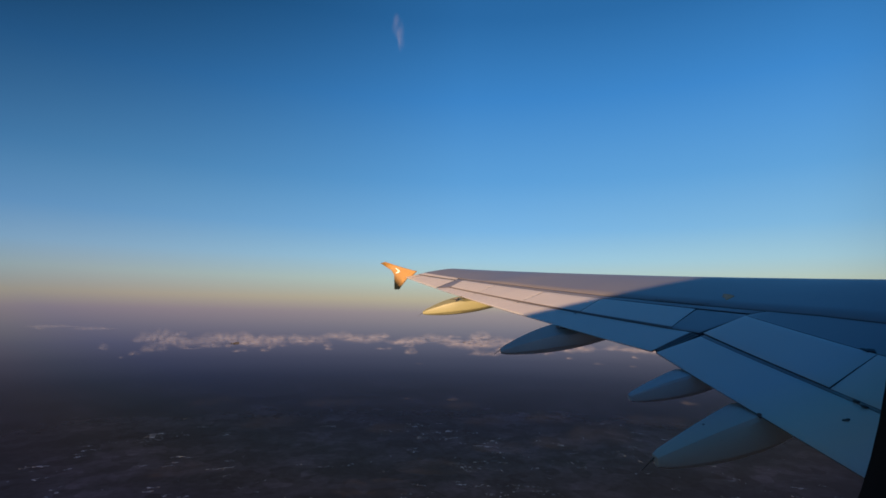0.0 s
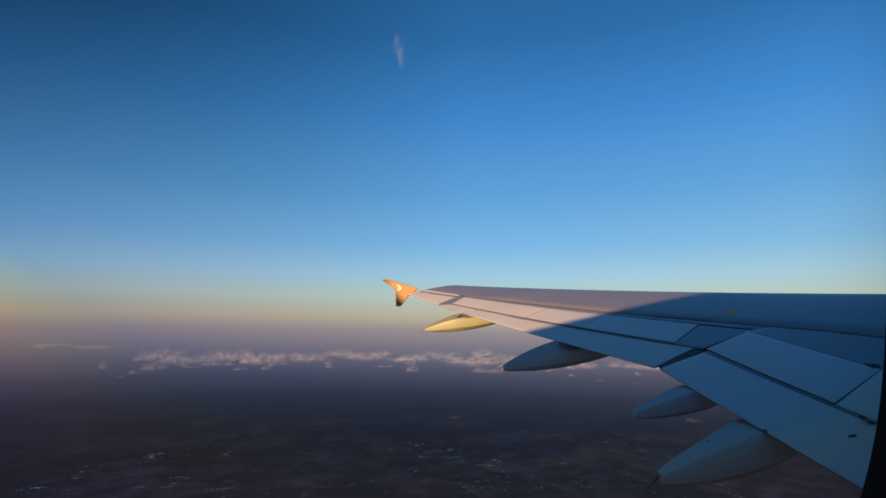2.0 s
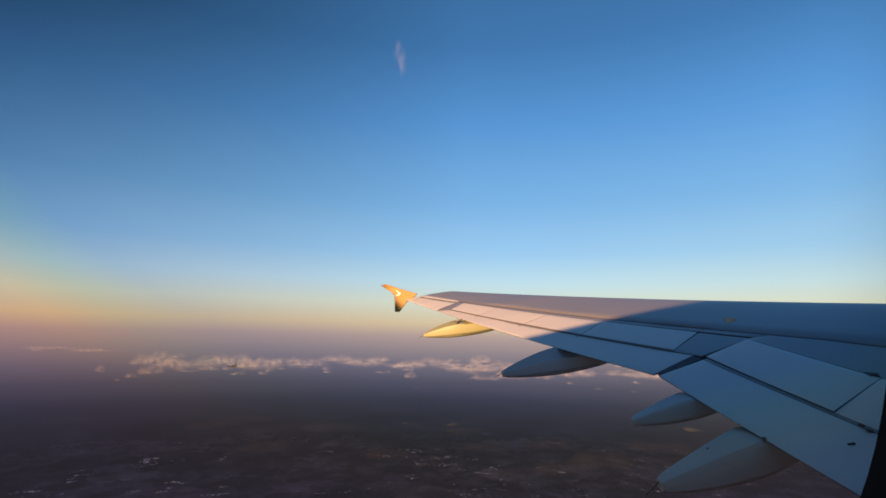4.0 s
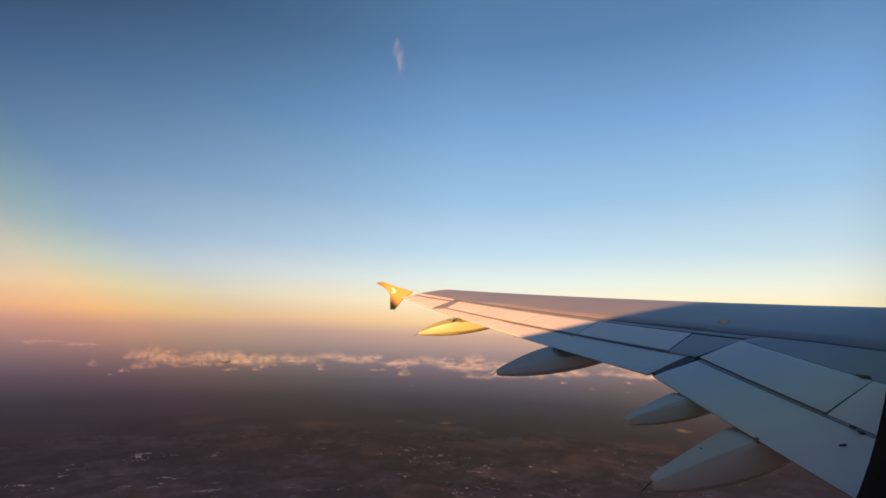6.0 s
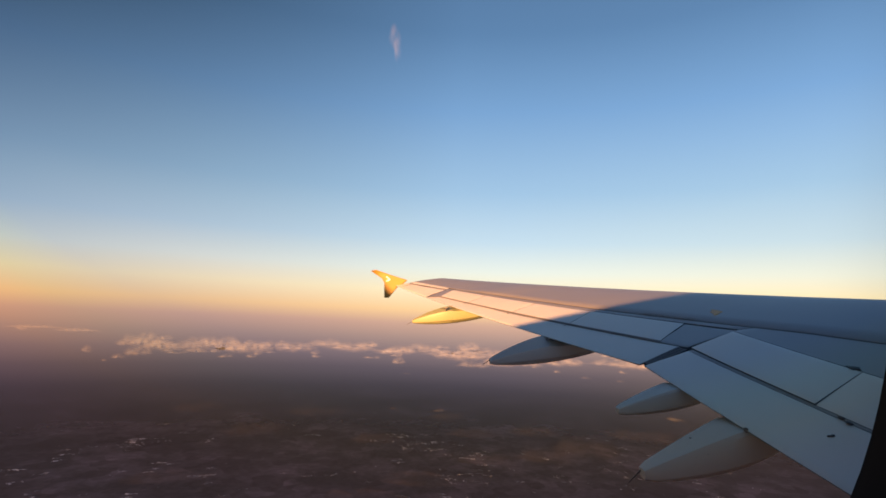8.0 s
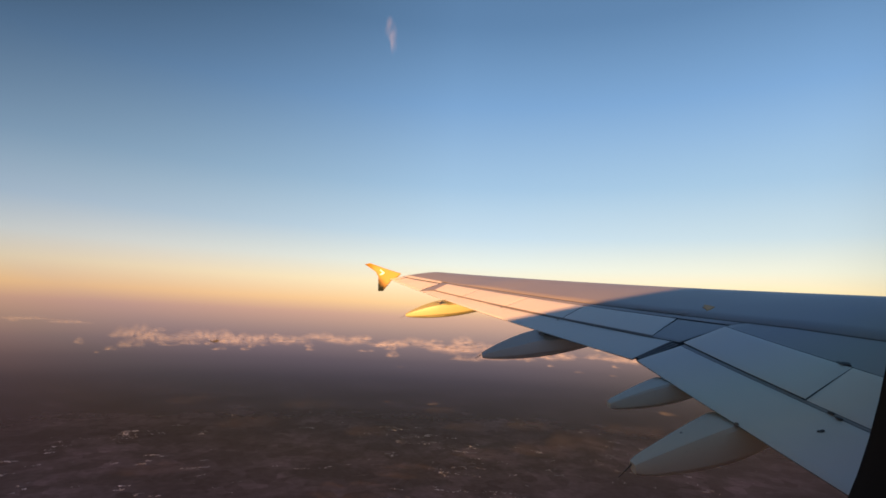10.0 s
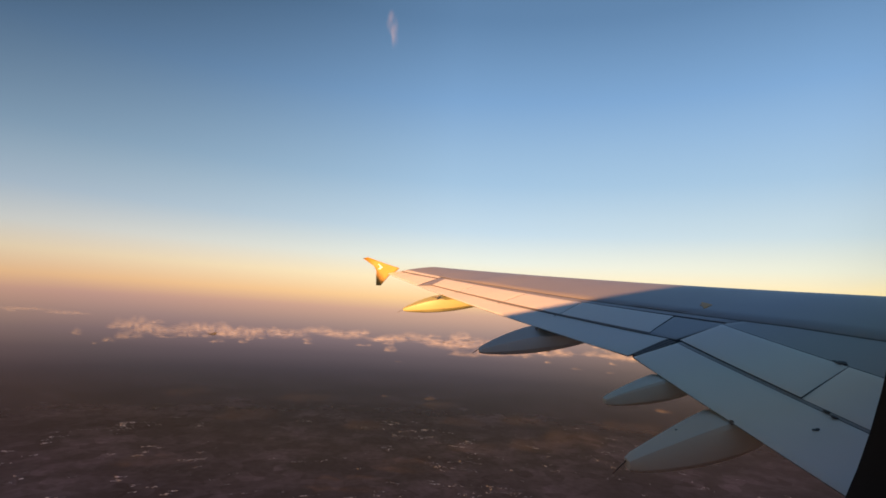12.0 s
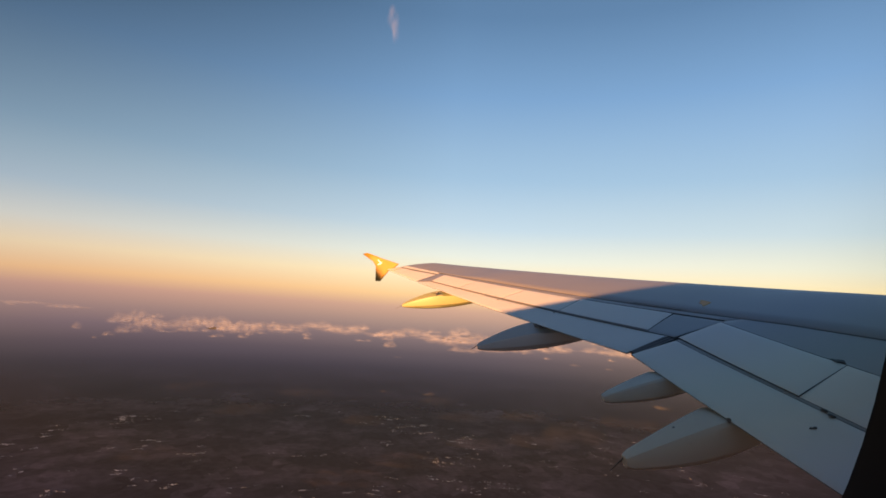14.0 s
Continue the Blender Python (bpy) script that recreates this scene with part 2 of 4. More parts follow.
verts, faces = loft([box_ring(s) for s in SPANS])
# the box's rear face is painted near-black for the shade in the joint
rear = [i * (2 * len(TOPS) - 1) + len(TOPS) - 1 for i in range(len(SPANS) - 1)]
wing = part("wing", verts, faces, M_BOX, airliner, "mid-grey painted wing skin with faint streaks", 40, (M_GRIME_AND_GAP, rear))

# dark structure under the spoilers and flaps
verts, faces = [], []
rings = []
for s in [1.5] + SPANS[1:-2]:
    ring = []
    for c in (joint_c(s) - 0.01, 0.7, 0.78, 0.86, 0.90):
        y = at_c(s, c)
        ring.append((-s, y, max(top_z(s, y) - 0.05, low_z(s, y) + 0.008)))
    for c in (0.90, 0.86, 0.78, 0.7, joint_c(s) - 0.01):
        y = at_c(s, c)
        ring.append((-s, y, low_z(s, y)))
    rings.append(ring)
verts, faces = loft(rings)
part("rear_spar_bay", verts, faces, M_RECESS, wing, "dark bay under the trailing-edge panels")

GAP = 0.006


def by_c(*pairs):
    return [(s, at_c(s, c)) for s, c in pairs]


def panel(name, quad, mat, label="", thick=0.035, lift=(0.0, 0.0), nu=14, nv=8, floor=None, edge=0.002):
    # rims painted near-black, so shade in the gaps is put into their colour
    verts, faces, rim = slab(quad, thick, lift, nu, nv, edge, floor)
    return part(name, verts, faces, mat, wing, label, 35, (M_GRIME_AND_GAP, rim))


# fixed strip behind the joint line, a step lower than the main skin
panel("shroud_panel", by_c((6.9, joint_c(6.9) + 0.004), (13.9, joint_c(13.9) + 0.007), (13.9, 0.656), (6.9, 0.656)), M_BOX, "grey shroud strip", 0.03, (-0.006, -0.004), 40, 3)
# outboard spoilers: front corners lie further out than the rear ones
cuts = [((7.51, 0.662), (7.02, 0.841)), ((9.06, 0.660), (8.53, 0.853)), ((10.46, 0.662), (10.05, 0.867)), ((12.22, 0.666), (11.78, 0.883)),
        ((13.86, 0.668), (13.28, 0.900))]
for (f0, r0), (f1, r1) in zip(cuts, cuts[1:]):
    k = GAP
    panel("spoiler", by_c((f0[0] + k, f0[1]), (f1[0] - k, f1[1]), (r1[0] - k, r1[1]), (r0[0] + k, r0[1])), M_PANEL, "pale grey spoiler panel", 0.03, (-0.005, 0.0))
# fixed grey panel between the spoiler groups
panel("fixed_panel", by_c((6.90, 0.662), (7.50, 0.662), (7.01, 0.846), (6.66, 0.846)), M_BOX, "grey fixed panel", 0.045, (-0.010, -0.004))
# grey strip between spoilers and aileron
panel("fixed_panel", by_c((13.89, 0.656), (14.22, 0.660), (13.60, 0.985), (13.30, 0.90)), M_BOX, "grey fixed panel", 0.03, (-0.006, -0.004), floor=low_z)
# outboard flap, tucked below the spoilers' rear edges
panel("flap", by_c((6.74, 0.847), (13.27, 0.908), (13.57, 1.0), (6.47, 1.0)), M_PANEL, "pale outboard flap", 0.05, (-0.009, 0.0), 40, 8, low_z)
# dark strip laid over the gap between spoilers and flap to draw its shade
panel("gap_seal", by_c((7.02, 0.838), (13.29, 0.895), (13.28, 0.908), (6.96, 0.849)), M_SEAL_AND_GAP, "dark strip put along the flap gap for its shade", 0.02, (0.003, -0.001), 40, 2, edge=0.001)
# aileron and the fixed skin before it
panel("aileron_shroud", by_c((14.25, 0.648), (16.86, 0.45), (16.86, 0.74), (14.2, 0.69)), M_PANEL, "pale fixed skin ahead of the aileron", 0.03, (-0.004, 0.0), 16, 8, low_z)
panel("aileron", by_c((14.19, 0.702), (16.5, 0.755), (16.4, 1.0), (13.64, 1.0)), M_PANEL, "pale aileron", 0.04, (-0.012, 0.0), 20, 8, low_z)
panel("tip_panel", by_c((16.52, 0.752), (16.88, 0.75), (16.88, 1.0), (16.42, 1.0)), M_PANEL, "pale tip skin", 0.03, (-0.004, 0.0), 6, 6, low_z)

# inboard spoilers and flap, straight along the span
Y_SP_F, Y_SP_R, Y_SP_IN, Y_FL_F = -6.09, -6.618, -6.638, -6.665
panel("spoiler", [(5.316, Y_SP_F), (6.86, Y_SP_F), (6.60, Y_SP_R), (4.989, Y_SP_IN)], M_PANEL, "pale grey inboard spoiler panel", 0.03, (0.002, 0.006))
panel("spoiler", [(1.8, Y_SP_F), (5.310, Y_SP_F), (4.983, Y_SP_IN), (1.8, -6.655)], M_PANEL, "pale grey inboard spoiler panel", 0.03, (0.002, 0.0))
panel("fixed_panel", [(1.8, at_c(1.8, joint_c(1.8) - 0.03)), (6.885, at_c(6.885, joint_c(6.885) - 0.03)), (6.885, Y_SP_F + 0.010), (1.8, Y_SP_F + 0.010)], M_BOX,
      "grey fixed skin ahead of the inboard spoilers", 0.03, (-0.008, 0.0), 40, 8)
# dark strips along the joint, standing in for the shadow in its gap
for s_a, s_b in ((1.8, 6.4), (6.4, 12.0), (12.0, 13.9)):
    panel("joint_seal", [(s_a, at_c(s_a, joint_c(s_a)) - 0.001), (s_b, at_c(s_b, joint_c(s_b)) - 0.001), (s_b, at_c(s_b, joint_c(s_b)) - 0.025),
                         (s_a, at_c(s_a, joint_c(s_a)) - 0.022)], M_SEAL_AND_GAP, "dark strip drawing the shadow in the joint", 0.012, (-0.003, -0.0035), 24, 2, edge=0.001)
# front of the flap in the gap behind the spoilers, its shade painted grey
panel("flap_lip", [(1.8, -6.660), (6.56, -6.628), (6.56, -6.6635), (1.8, -6.6635)], M_BOX, "flap lip in the spoiler gap, its shade put in as grey", 0.02, (-0.003, -0.004), 30, 2, edge=0.001)
panel("flap", [(1.8, Y_FL_F), (6.56, Y_FL_F), (6.40, Y_TE_IN), (1.8, Y_TE_IN)], M_PANEL, "pale inboard flap", 0.05, (-0.006, 0.0), 30, 8, low_z, 0.002)

# seal strips between the two flaps
for i, (a, b) in enumerate(((6.70, 6.47), (6.66, 6.445), (6.62, 6.42))):
    panel("flap_seal", by_c((a, 0.855), (a + 0.03, 0.855), (b + 0.025, 0.985), (b, 0.985)), M_SEAL_AND_GAP, "brown rubber strip", 0.03, (-0.004 * i, -0.004 * i), 3, 6)


# ---- flap track fairings ----
def fairing(name, s, half, y_front, y_te, y_tail, z_te, z_tail, keel, half_end, swell, label, roof=0.10, mat=M_FAIRING):
    """A canoe-shaped housing under the wing, blunt at its tail. keel: three (y, z) of its lower edge; swell: how full it stays towards the tail;
    roof: how far its upper edges lie below its ridge."""
    shoulder = 0.92 if roof < 0.15 else 0.12
    SECTION = [(-1.0, roof), (-shoulder, 0.0), (0.0, -0.03), (shoulder, 0.0), (1.0, roof), (1.02, 0.5), (0.9, 0.78), (0.62, 0.95), (0.25, 1.0),
               (-0.25, 1.0), (-0.62, 0.95), (-0.9, 0.78), (-1.02, 0.5)]
    (ya, za), (yb, zb), (yc, zc) = keel
    rings = []
    for i in range(29):
        y = y_front + (y_tail - y_front) * i / 28
        t = (y - y_te) / (y_tail - y_te)
        if t < 0:
            f = (y - y_front) / (y_te - y_front)
            w = half * (0.45 + 0.55 * math.sin(f * math.pi / 2))
            top = min(low_z(s, y) - 0.02, z_te + 0.02) if f < 0.95 else z_te
        else:
            w = half * (1 - t ** swell) + half_end * t ** swell
            top = z_te + (z_tail - z_te) * t ** swell
        bottom = (za * (y - yb) * (y - yc) / ((ya - yb) * (ya - yc)) + zb * (y - ya) * (y - yc) / ((yb - ya) * (yb - yc))
                  + zc * (y - ya) * (y - yb) / ((yc - ya) * (yc - yb)))
        bottom = min(bottom, top - 0.02)
        if i == 28:
            w, top, bottom = w * 0.8, top - 0.006, bottom + 0.008
        rings.append([(-s + a * w, y, top + (bottom - top) * b) for a, b in SECTION])
    verts, faces = loft(rings)
    return part(name, verts, faces, mat, airliner, label, 28)


def wick(parent, base, tip, thick=0.007, name="static_wick", label="thin black static discharge rod"):
    """A thin tapered rod."""
    a, b = Vector(base), Vector(tip)
    d = (b - a).normalized()
    side = d.cross(Vector((0, 0, 1))).normalized()
    up = side.cross(d)
    rings = []
    for f, r in ((0, thick), (0.3, thick * 0.7), (1, thick * 0.36)):
        p = a.lerp(b, f)
        rings.append([tuple(p + r * (side * math.cos(q) + up * math.sin(q))) for q in [k * math.tau / 6 for k in range(6)]])
    verts, faces = loft(rings)
    part(name, verts, faces, M_GRIME_AND_GAP, parent, label)


f1 = fairing("flap_track_fairing", 5.04, 0.18, -6.55, -7.12, -7.70, -0.505, -0.695, ((-7.12, -0.735), (-7.33, -0.772), (-7.70, -0.768)), 0.06, 1.1, "large rounded fairing with grimy specks")
wick(f1, (-5.06, -7.68, -0.70), (-5.08, -7.785, -0.79))
f2 = fairing("flap_track_fairing", 5.88, 0.15, -6.55, -7.12, -7.56, -0.41, -0.522, ((-6.94, -0.55), (-7.25, -0.59), (-7.56, -0.575)), 0.05, 1.2, "rounded fairing under the inboard flap")
f3 = fairing("flap_track_fairing", 8.22, 0.215, -6.5, -7.66, -8.355, -0.13, -0.312, ((-7.04, -0.385), (-7.75, -0.442), (-8.355, -0.387)), 0.055, 1.5, "rounded fairing under the outboard flap", 0.34)
wick(f3, (-8.24, -8.34, -0.33), (-8.25, -8.44, -0.38))
f4 = fairing("flap_track_fairing", 11.78, 0.24, -7.6, -8.82, -9.51, 0.318, 0.16, ((-8.17, 0.035), (-8.75, 0.005), (-9.51, 0.092)), 0.055, 1.6, "small outer fairing near the wingtip, low sun's yellow put into its paint", 0.24, M_FAIRING_SUNLIT)
wick(f4, (-11.8, -9.49, 0.14), (-11.8, -9.63, 0.08))


# ---- wingtip fence ----
def plate(outline, x, lean, thick):
    """An upright plate with a rounded rim; outline in (y, z); lean shifts it outboard with height."""
    zc = 1.12
    cy = sum(p[0] for p in outline) / len(outline)
    cz = sum(p[1] for p in outline) / len(outline)
    rings = []
    for off, shrink in ((-thick, 0.94), (-thick * 0.5, 1.0), (thick * 0.5, 1.0), (thick, 0.94)):
        rings.append([(-(x + off + lean * (z - zc)), cy + (y - cy) * shrink, cz + (z - cz) * shrink) for y, z in outline])
    return loft(rings)


fence_outline = [(-9.93, 1.16), (-10.08, 1.225), (-10.40, 1.37), (-10.80, 1.568), (-10.95, 1.555), (-10.66, 1.30), (-10.60, 1.16), (-10.65, 0.74),
                 (-10.52, 0.72), (-10.24, 0.99), (-10.05, 1.07)]
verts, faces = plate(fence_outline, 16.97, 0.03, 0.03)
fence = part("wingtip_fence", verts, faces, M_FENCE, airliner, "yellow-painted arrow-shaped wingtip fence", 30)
mark = [(-10.50, 1.34), (-10.535, 1.335), (-10.465, 1.25), (-10.56, 1.195), (-10.47, 1.19), (-10.40, 1.235), (-10.435, 1.27)]
verts, faces = loft([[(-16.93 + d, y, z) for y, z in mark] for d in (0.0, 0.006)])
part("tail_mark", verts, faces, M_WHITE, fence, "small white painted shape")

# painted emblem on the wing: one plain slanting shape
def decal(name, outline, place, mat, label, lift=0.004):
    """A thin painted shape that follows the skin; outline in (along the span, along the chord) from its place."""
    rim = [(place[0] + a, place[1] + b) for a, b in outline]
    n = len(rim)
    mid = (sum(a for a, _ in rim) / n, sum(b for _, b in rim) / n)
    inner = [((a + mid[0]) / 2, (b + mid[1]) / 2) for a, b in rim]
    verts = [(-a, b, top_z(a, b) + lift) for a, b in [mid] + inner + rim] + [(-a, b, top_z(a, b) - 0.004) for a, b in rim]
    faces = []
    for k in range(n):
        j = (k + 1) % n
        faces += [(0, 1 + j, 1 + k), (1 + k, 1 + j, 1 + n + j, 1 + n + k), (1 + n + k, 1 + n + j, 1 + 2 * n + j, 1 + 2 * n + k)]
    part(name, verts, faces, mat, wing, label, 40)


EMBLEM = [(-11, -5), (-6, -2), (-3, 2), (2, 2.5), (5, 5), (8, 6), (11, 3), (10, -1), (5, -2), (0, -3), (-4, -4)]
decal("emblem", [(up * 0.030, along * 0.0075) for along, up in EMBLEM], (7.76, -5.80), M_EMBLEM, "orange painted emblem")

# grime round the hinge fitting and a scuffed mark
def blot(place, size, stretch, seed, name, label, high=0.0):
    rnd = random.Random(seed)
    s, y = place
    ring = []
    for k in range(14):
        q = k * math.tau / 14
        r = size * rnd.uniform(0.6, 1.2)
        ring.append((s + stretch * r * math.cos(q), y + r * math.sin(q)))
    verts = [(-s, y, top_z(s, y) + 0.003 + high)] + [(-a, b, top_z(a, b) + 0.002 + high * 0.7) for a, b in ring]
    verts += [(-a, b, top_z(a, b) - 0.004) for a, b in ring]
    faces = [(0, 1 + (k + 1) % 14, 1 + k) for k in range(14)] + [(1 + k, 1 + (k + 1) % 14, 15 + (k + 1) % 14, 15 + k) for k in range(14)]
    part(name, verts, faces, M_GRIME_AND_GAP, wing, label, 50)


blot((5.39, -6.075), 0.026, 1.8, 3, "hinge_fitting", "dark greasy hinge fitting", 0.012)
blot((5.46, -6.07), 0.016, 2.0, 4, "hinge_fitting", "dark greasy hinge fitting")
blot((4.594, -6.829), 0.010, 0.9, 5, "scuff_mark", "dark scuff on the flap", 0.002)
blot((4.600, -6.843), 0.009, 0.8, 6, "scuff_mark", "dark scuff on the flap")
blot((4.755, -6.655), 0.011, 2.2, 7, "latch", "dark latch in the flap gap", 0.006)
blot((4.68, -6.672), 0.010, 2.2, 8, "latch", "dark latch in the flap gap", 0.006)

# two faint rows of unreadable stencilling ahead of the joint line
rnd = random.Random(12)
for row in (0, 1):
    s_at = 8.35
    while s_at > 7.62:
        run = rnd.uniform(0.02, 0.07)
        y0, y1 = at_c(s_at, 0.600) - 0.05 * row, at_c(s_at - run, 0.600) - 0.05 * row
        verts, faces, rim = slab([(s_at - run, y1), (s_at, y0), (s_at, y0 - 0.022), (s_at - run, y1 - 0.022)], 0.003, (0.0022, 0.0022), 2, 2, 0.001)
        part("stencil_bar", verts, faces, M_SEAL_AND_GAP, wing, "", 35)
        s_at -= run + rnd.uniform(0.01, 0.04)


def speck(parent, place, normal, size, seed, name="dirt_speck", label=""):
    """A small flat spot of dirt."""
    rnd = random.Random(seed)
    nrm = Vector(normal).normalized()
    a = nrm.orthogonal().normalized()
    b = nrm.cross(a)
    c = Vector(place)
    ring = [c + size * rnd.uniform(0.6, 1.2) * (a * math.cos(k * math.tau / 8) + b * math.sin(k * math.tau / 8)) for k in range(8)]
    verts = [c + nrm * 0.004] + [p + nrm * 0.002 for p in ring] + [p - nrm * 0.004 for p in ring]
    faces = [(0, 1 + k, 1 + (k + 1) % 8) for k in range(8)] + [(1 + k, 9 + k, 9 + (k + 1) % 8, 1 + (k + 1) % 8) for k in range(8)]
    part(name, verts, faces, M_SEAL_AND_GAP, parent, label, 50)


for i in range(11):
    f = rnd.uniform(0.05, 0.95)
    y = -7.16 - 0.5 * f
    speck(f1, (-5.04 + (0.18 * (1 - ((y + 7.12) / -0.58) ** 1.1) + 0.06 * ((y + 7.12) / -0.58) ** 1.1) * 1.015, y, -0.575 - 0.145 * f + rnd.uniform(-0.03, 0.03)),
          (1, 0, 0), rnd.uniform(0.0012, 0.003), 40 + i)
speck(f1, (-5.09, -7.36, -0.574), (0, 0, 1), 0.012, 60)
for ob, place, seed, size in ((f1, (-4.865, -7.13, -0.500), 61, 0.016), (f2, (-5.745, -7.12, -0.415), 64, 0.014), (f3, (-8.03, -7.66, -0.150), 62, 0.022),
                              (f4, (-11.56, -8.84, 0.290), 63, 0.034)):
    speck(ob, place, (1, -0.6, 0.4), size, seed, "hinge_bracket", "small dark hinge bracket")
for dy, dz in ((0.12, 0.045), (-0.11, 0.02), (-0.02, -0.05)):
    wick(f4, (-11.545, -8.84, 0.290), (-11.545, -8.84 + dy, 0.290 + dz), 0.012, "hinge_arm", "short dark hinge arm")
for place, seed in (((10.02, at_c(10.02, 0.888)), 71), ((8.50, at_c(8.50, 0.873)), 72), ((11.74, at_c(11.74, 0.906)), 73)):
    blot(place, 0.012, 1.6, seed, "drain_mark", "small dark mark on the flap")

# ---- fuselage with the window opening ----
R_OUT, R_IN = 1.975, 1.86
WY, WZ, WA, WB, WN = -8.757, 0.533, 0.2625, 0.297, 3.05
HALF_Y, Z_LO, Z_HI = 0.36, 0.15, 0.92


def hull_ring(y, scale, drop, radius, angles):
    return [(radius * scale * math.cos(a), y, radius * scale * math.sin(a) + drop) for a in angles]


a_lo, a_hi = math.pi - math.asin(Z_LO / R_OUT), math.pi - math.asin(Z_HI / R_OUT)
angles = sorted([k * math.tau / 64 for k in range(64) if not (a_hi - 0.04 < k * math.tau / 64 < a_lo + 0.04)] + [a_lo, a_hi])
# the unseen aft hull tapers early, to shape its shadow edge on the wing
stations = [(13.0, 0.05, -0.7), (12.4, 0.35, -0.55), (11.2, 0.66, -0.35), (9.5, 0.88, -0.12), (7.6, 1.0, 0), (0.0, 1.0, 0), (-6.0, 1.0, 0), (WY + HALF_Y, 1.0, 0),
            (WY - HALF_Y, 1.0, 0), (-11.0, 0.92, 0.0), (-13.0, 0.83, 0.02), (-15.5, 0.75, 0.12), (-19.0, 0.6, 0.45), (-23.0, 0.3, 0.9), (-24.3, 0.05, 1.05)]


def tube(radius):
    verts, faces = [], []
    n = len(angles)
    for y, sc, dr in stations:
        verts += hull_ring(y, sc, dr, radius, angles)
    for i in range(len(stations) - 1):
        for j in range(n):
            if stations[i][0] == WY + HALF_Y and angles[j] == a_hi:
                continue
            a, b = i * n + j, i * n + (j + 1) % n
            faces.append((a, b, b + n, a + n))
    faces.append(tuple(range(n)))
    faces.append(tuple(range((len(stations) - 1) * n, len(stations) * n)))
    return verts, faces


verts, faces = tube(R_OUT)
fuselage = part("fuselage", verts, faces, M_HULL, airliner, "white rounded fuselage", 40)
verts, faces = tube(R_IN)
part("cabin_lining", verts, faces, M_LINING, fuselage, "dark grey cabin lining", 40)


def on_hull(y, z, radius):
    return (-math.sqrt(radius * radius - z * z), y, z)


def window_ring(kind, radius, grow=0.0):
    ring = []
    for k in range(96):
        q = k * math.tau / 96
        cq, sq = math.cos(q), math.sin(q)
        if kind == "rect":
            m = max(abs(cq), abs(sq))
            hz = (Z_HI - WZ) if sq > 0 else (WZ - Z_LO)
            z = WZ + hz * sq / m
            z = min(z, Z_HI) if sq > 0 else max(z, Z_LO)
            ring.append(on_hull(WY + HALF_Y * cq / m, z, radius))
        else:
            y = WY + (WA + grow) * math.copysign(abs(cq) ** (2 / WN), cq)
            z = WZ + (WB + grow) * math.copysign(abs(sq) ** (2 / WN), sq)
            # the opening leans forward a little towards its top
            ring.append(on_hull(y + 0.035 * max(z - 0.45, 0.0), z, radius))
    return ring


rings = [window_ring("rect", R_OUT), window_ring("hole", R_OUT + 0.02, 0.03), window_ring("hole", R_OUT + 0.044, 0.008), window_ring("hole", R_OUT + 0.047, 0.0),
         window_ring("hole", R_OUT - 0.03, 0.004),
         window_ring("hole", R_OUT - 0.04, 0.012), window_ring("hole", R_IN + 0.012, 0.03), window_ring("hole", R_IN, 0.045), window_ring("rect", R_IN)]
verts, faces = loft(rings, False)
part("window_frame", verts, faces, M_FRAME, fuselage, "black rubber-edged cabin window frame", 40)


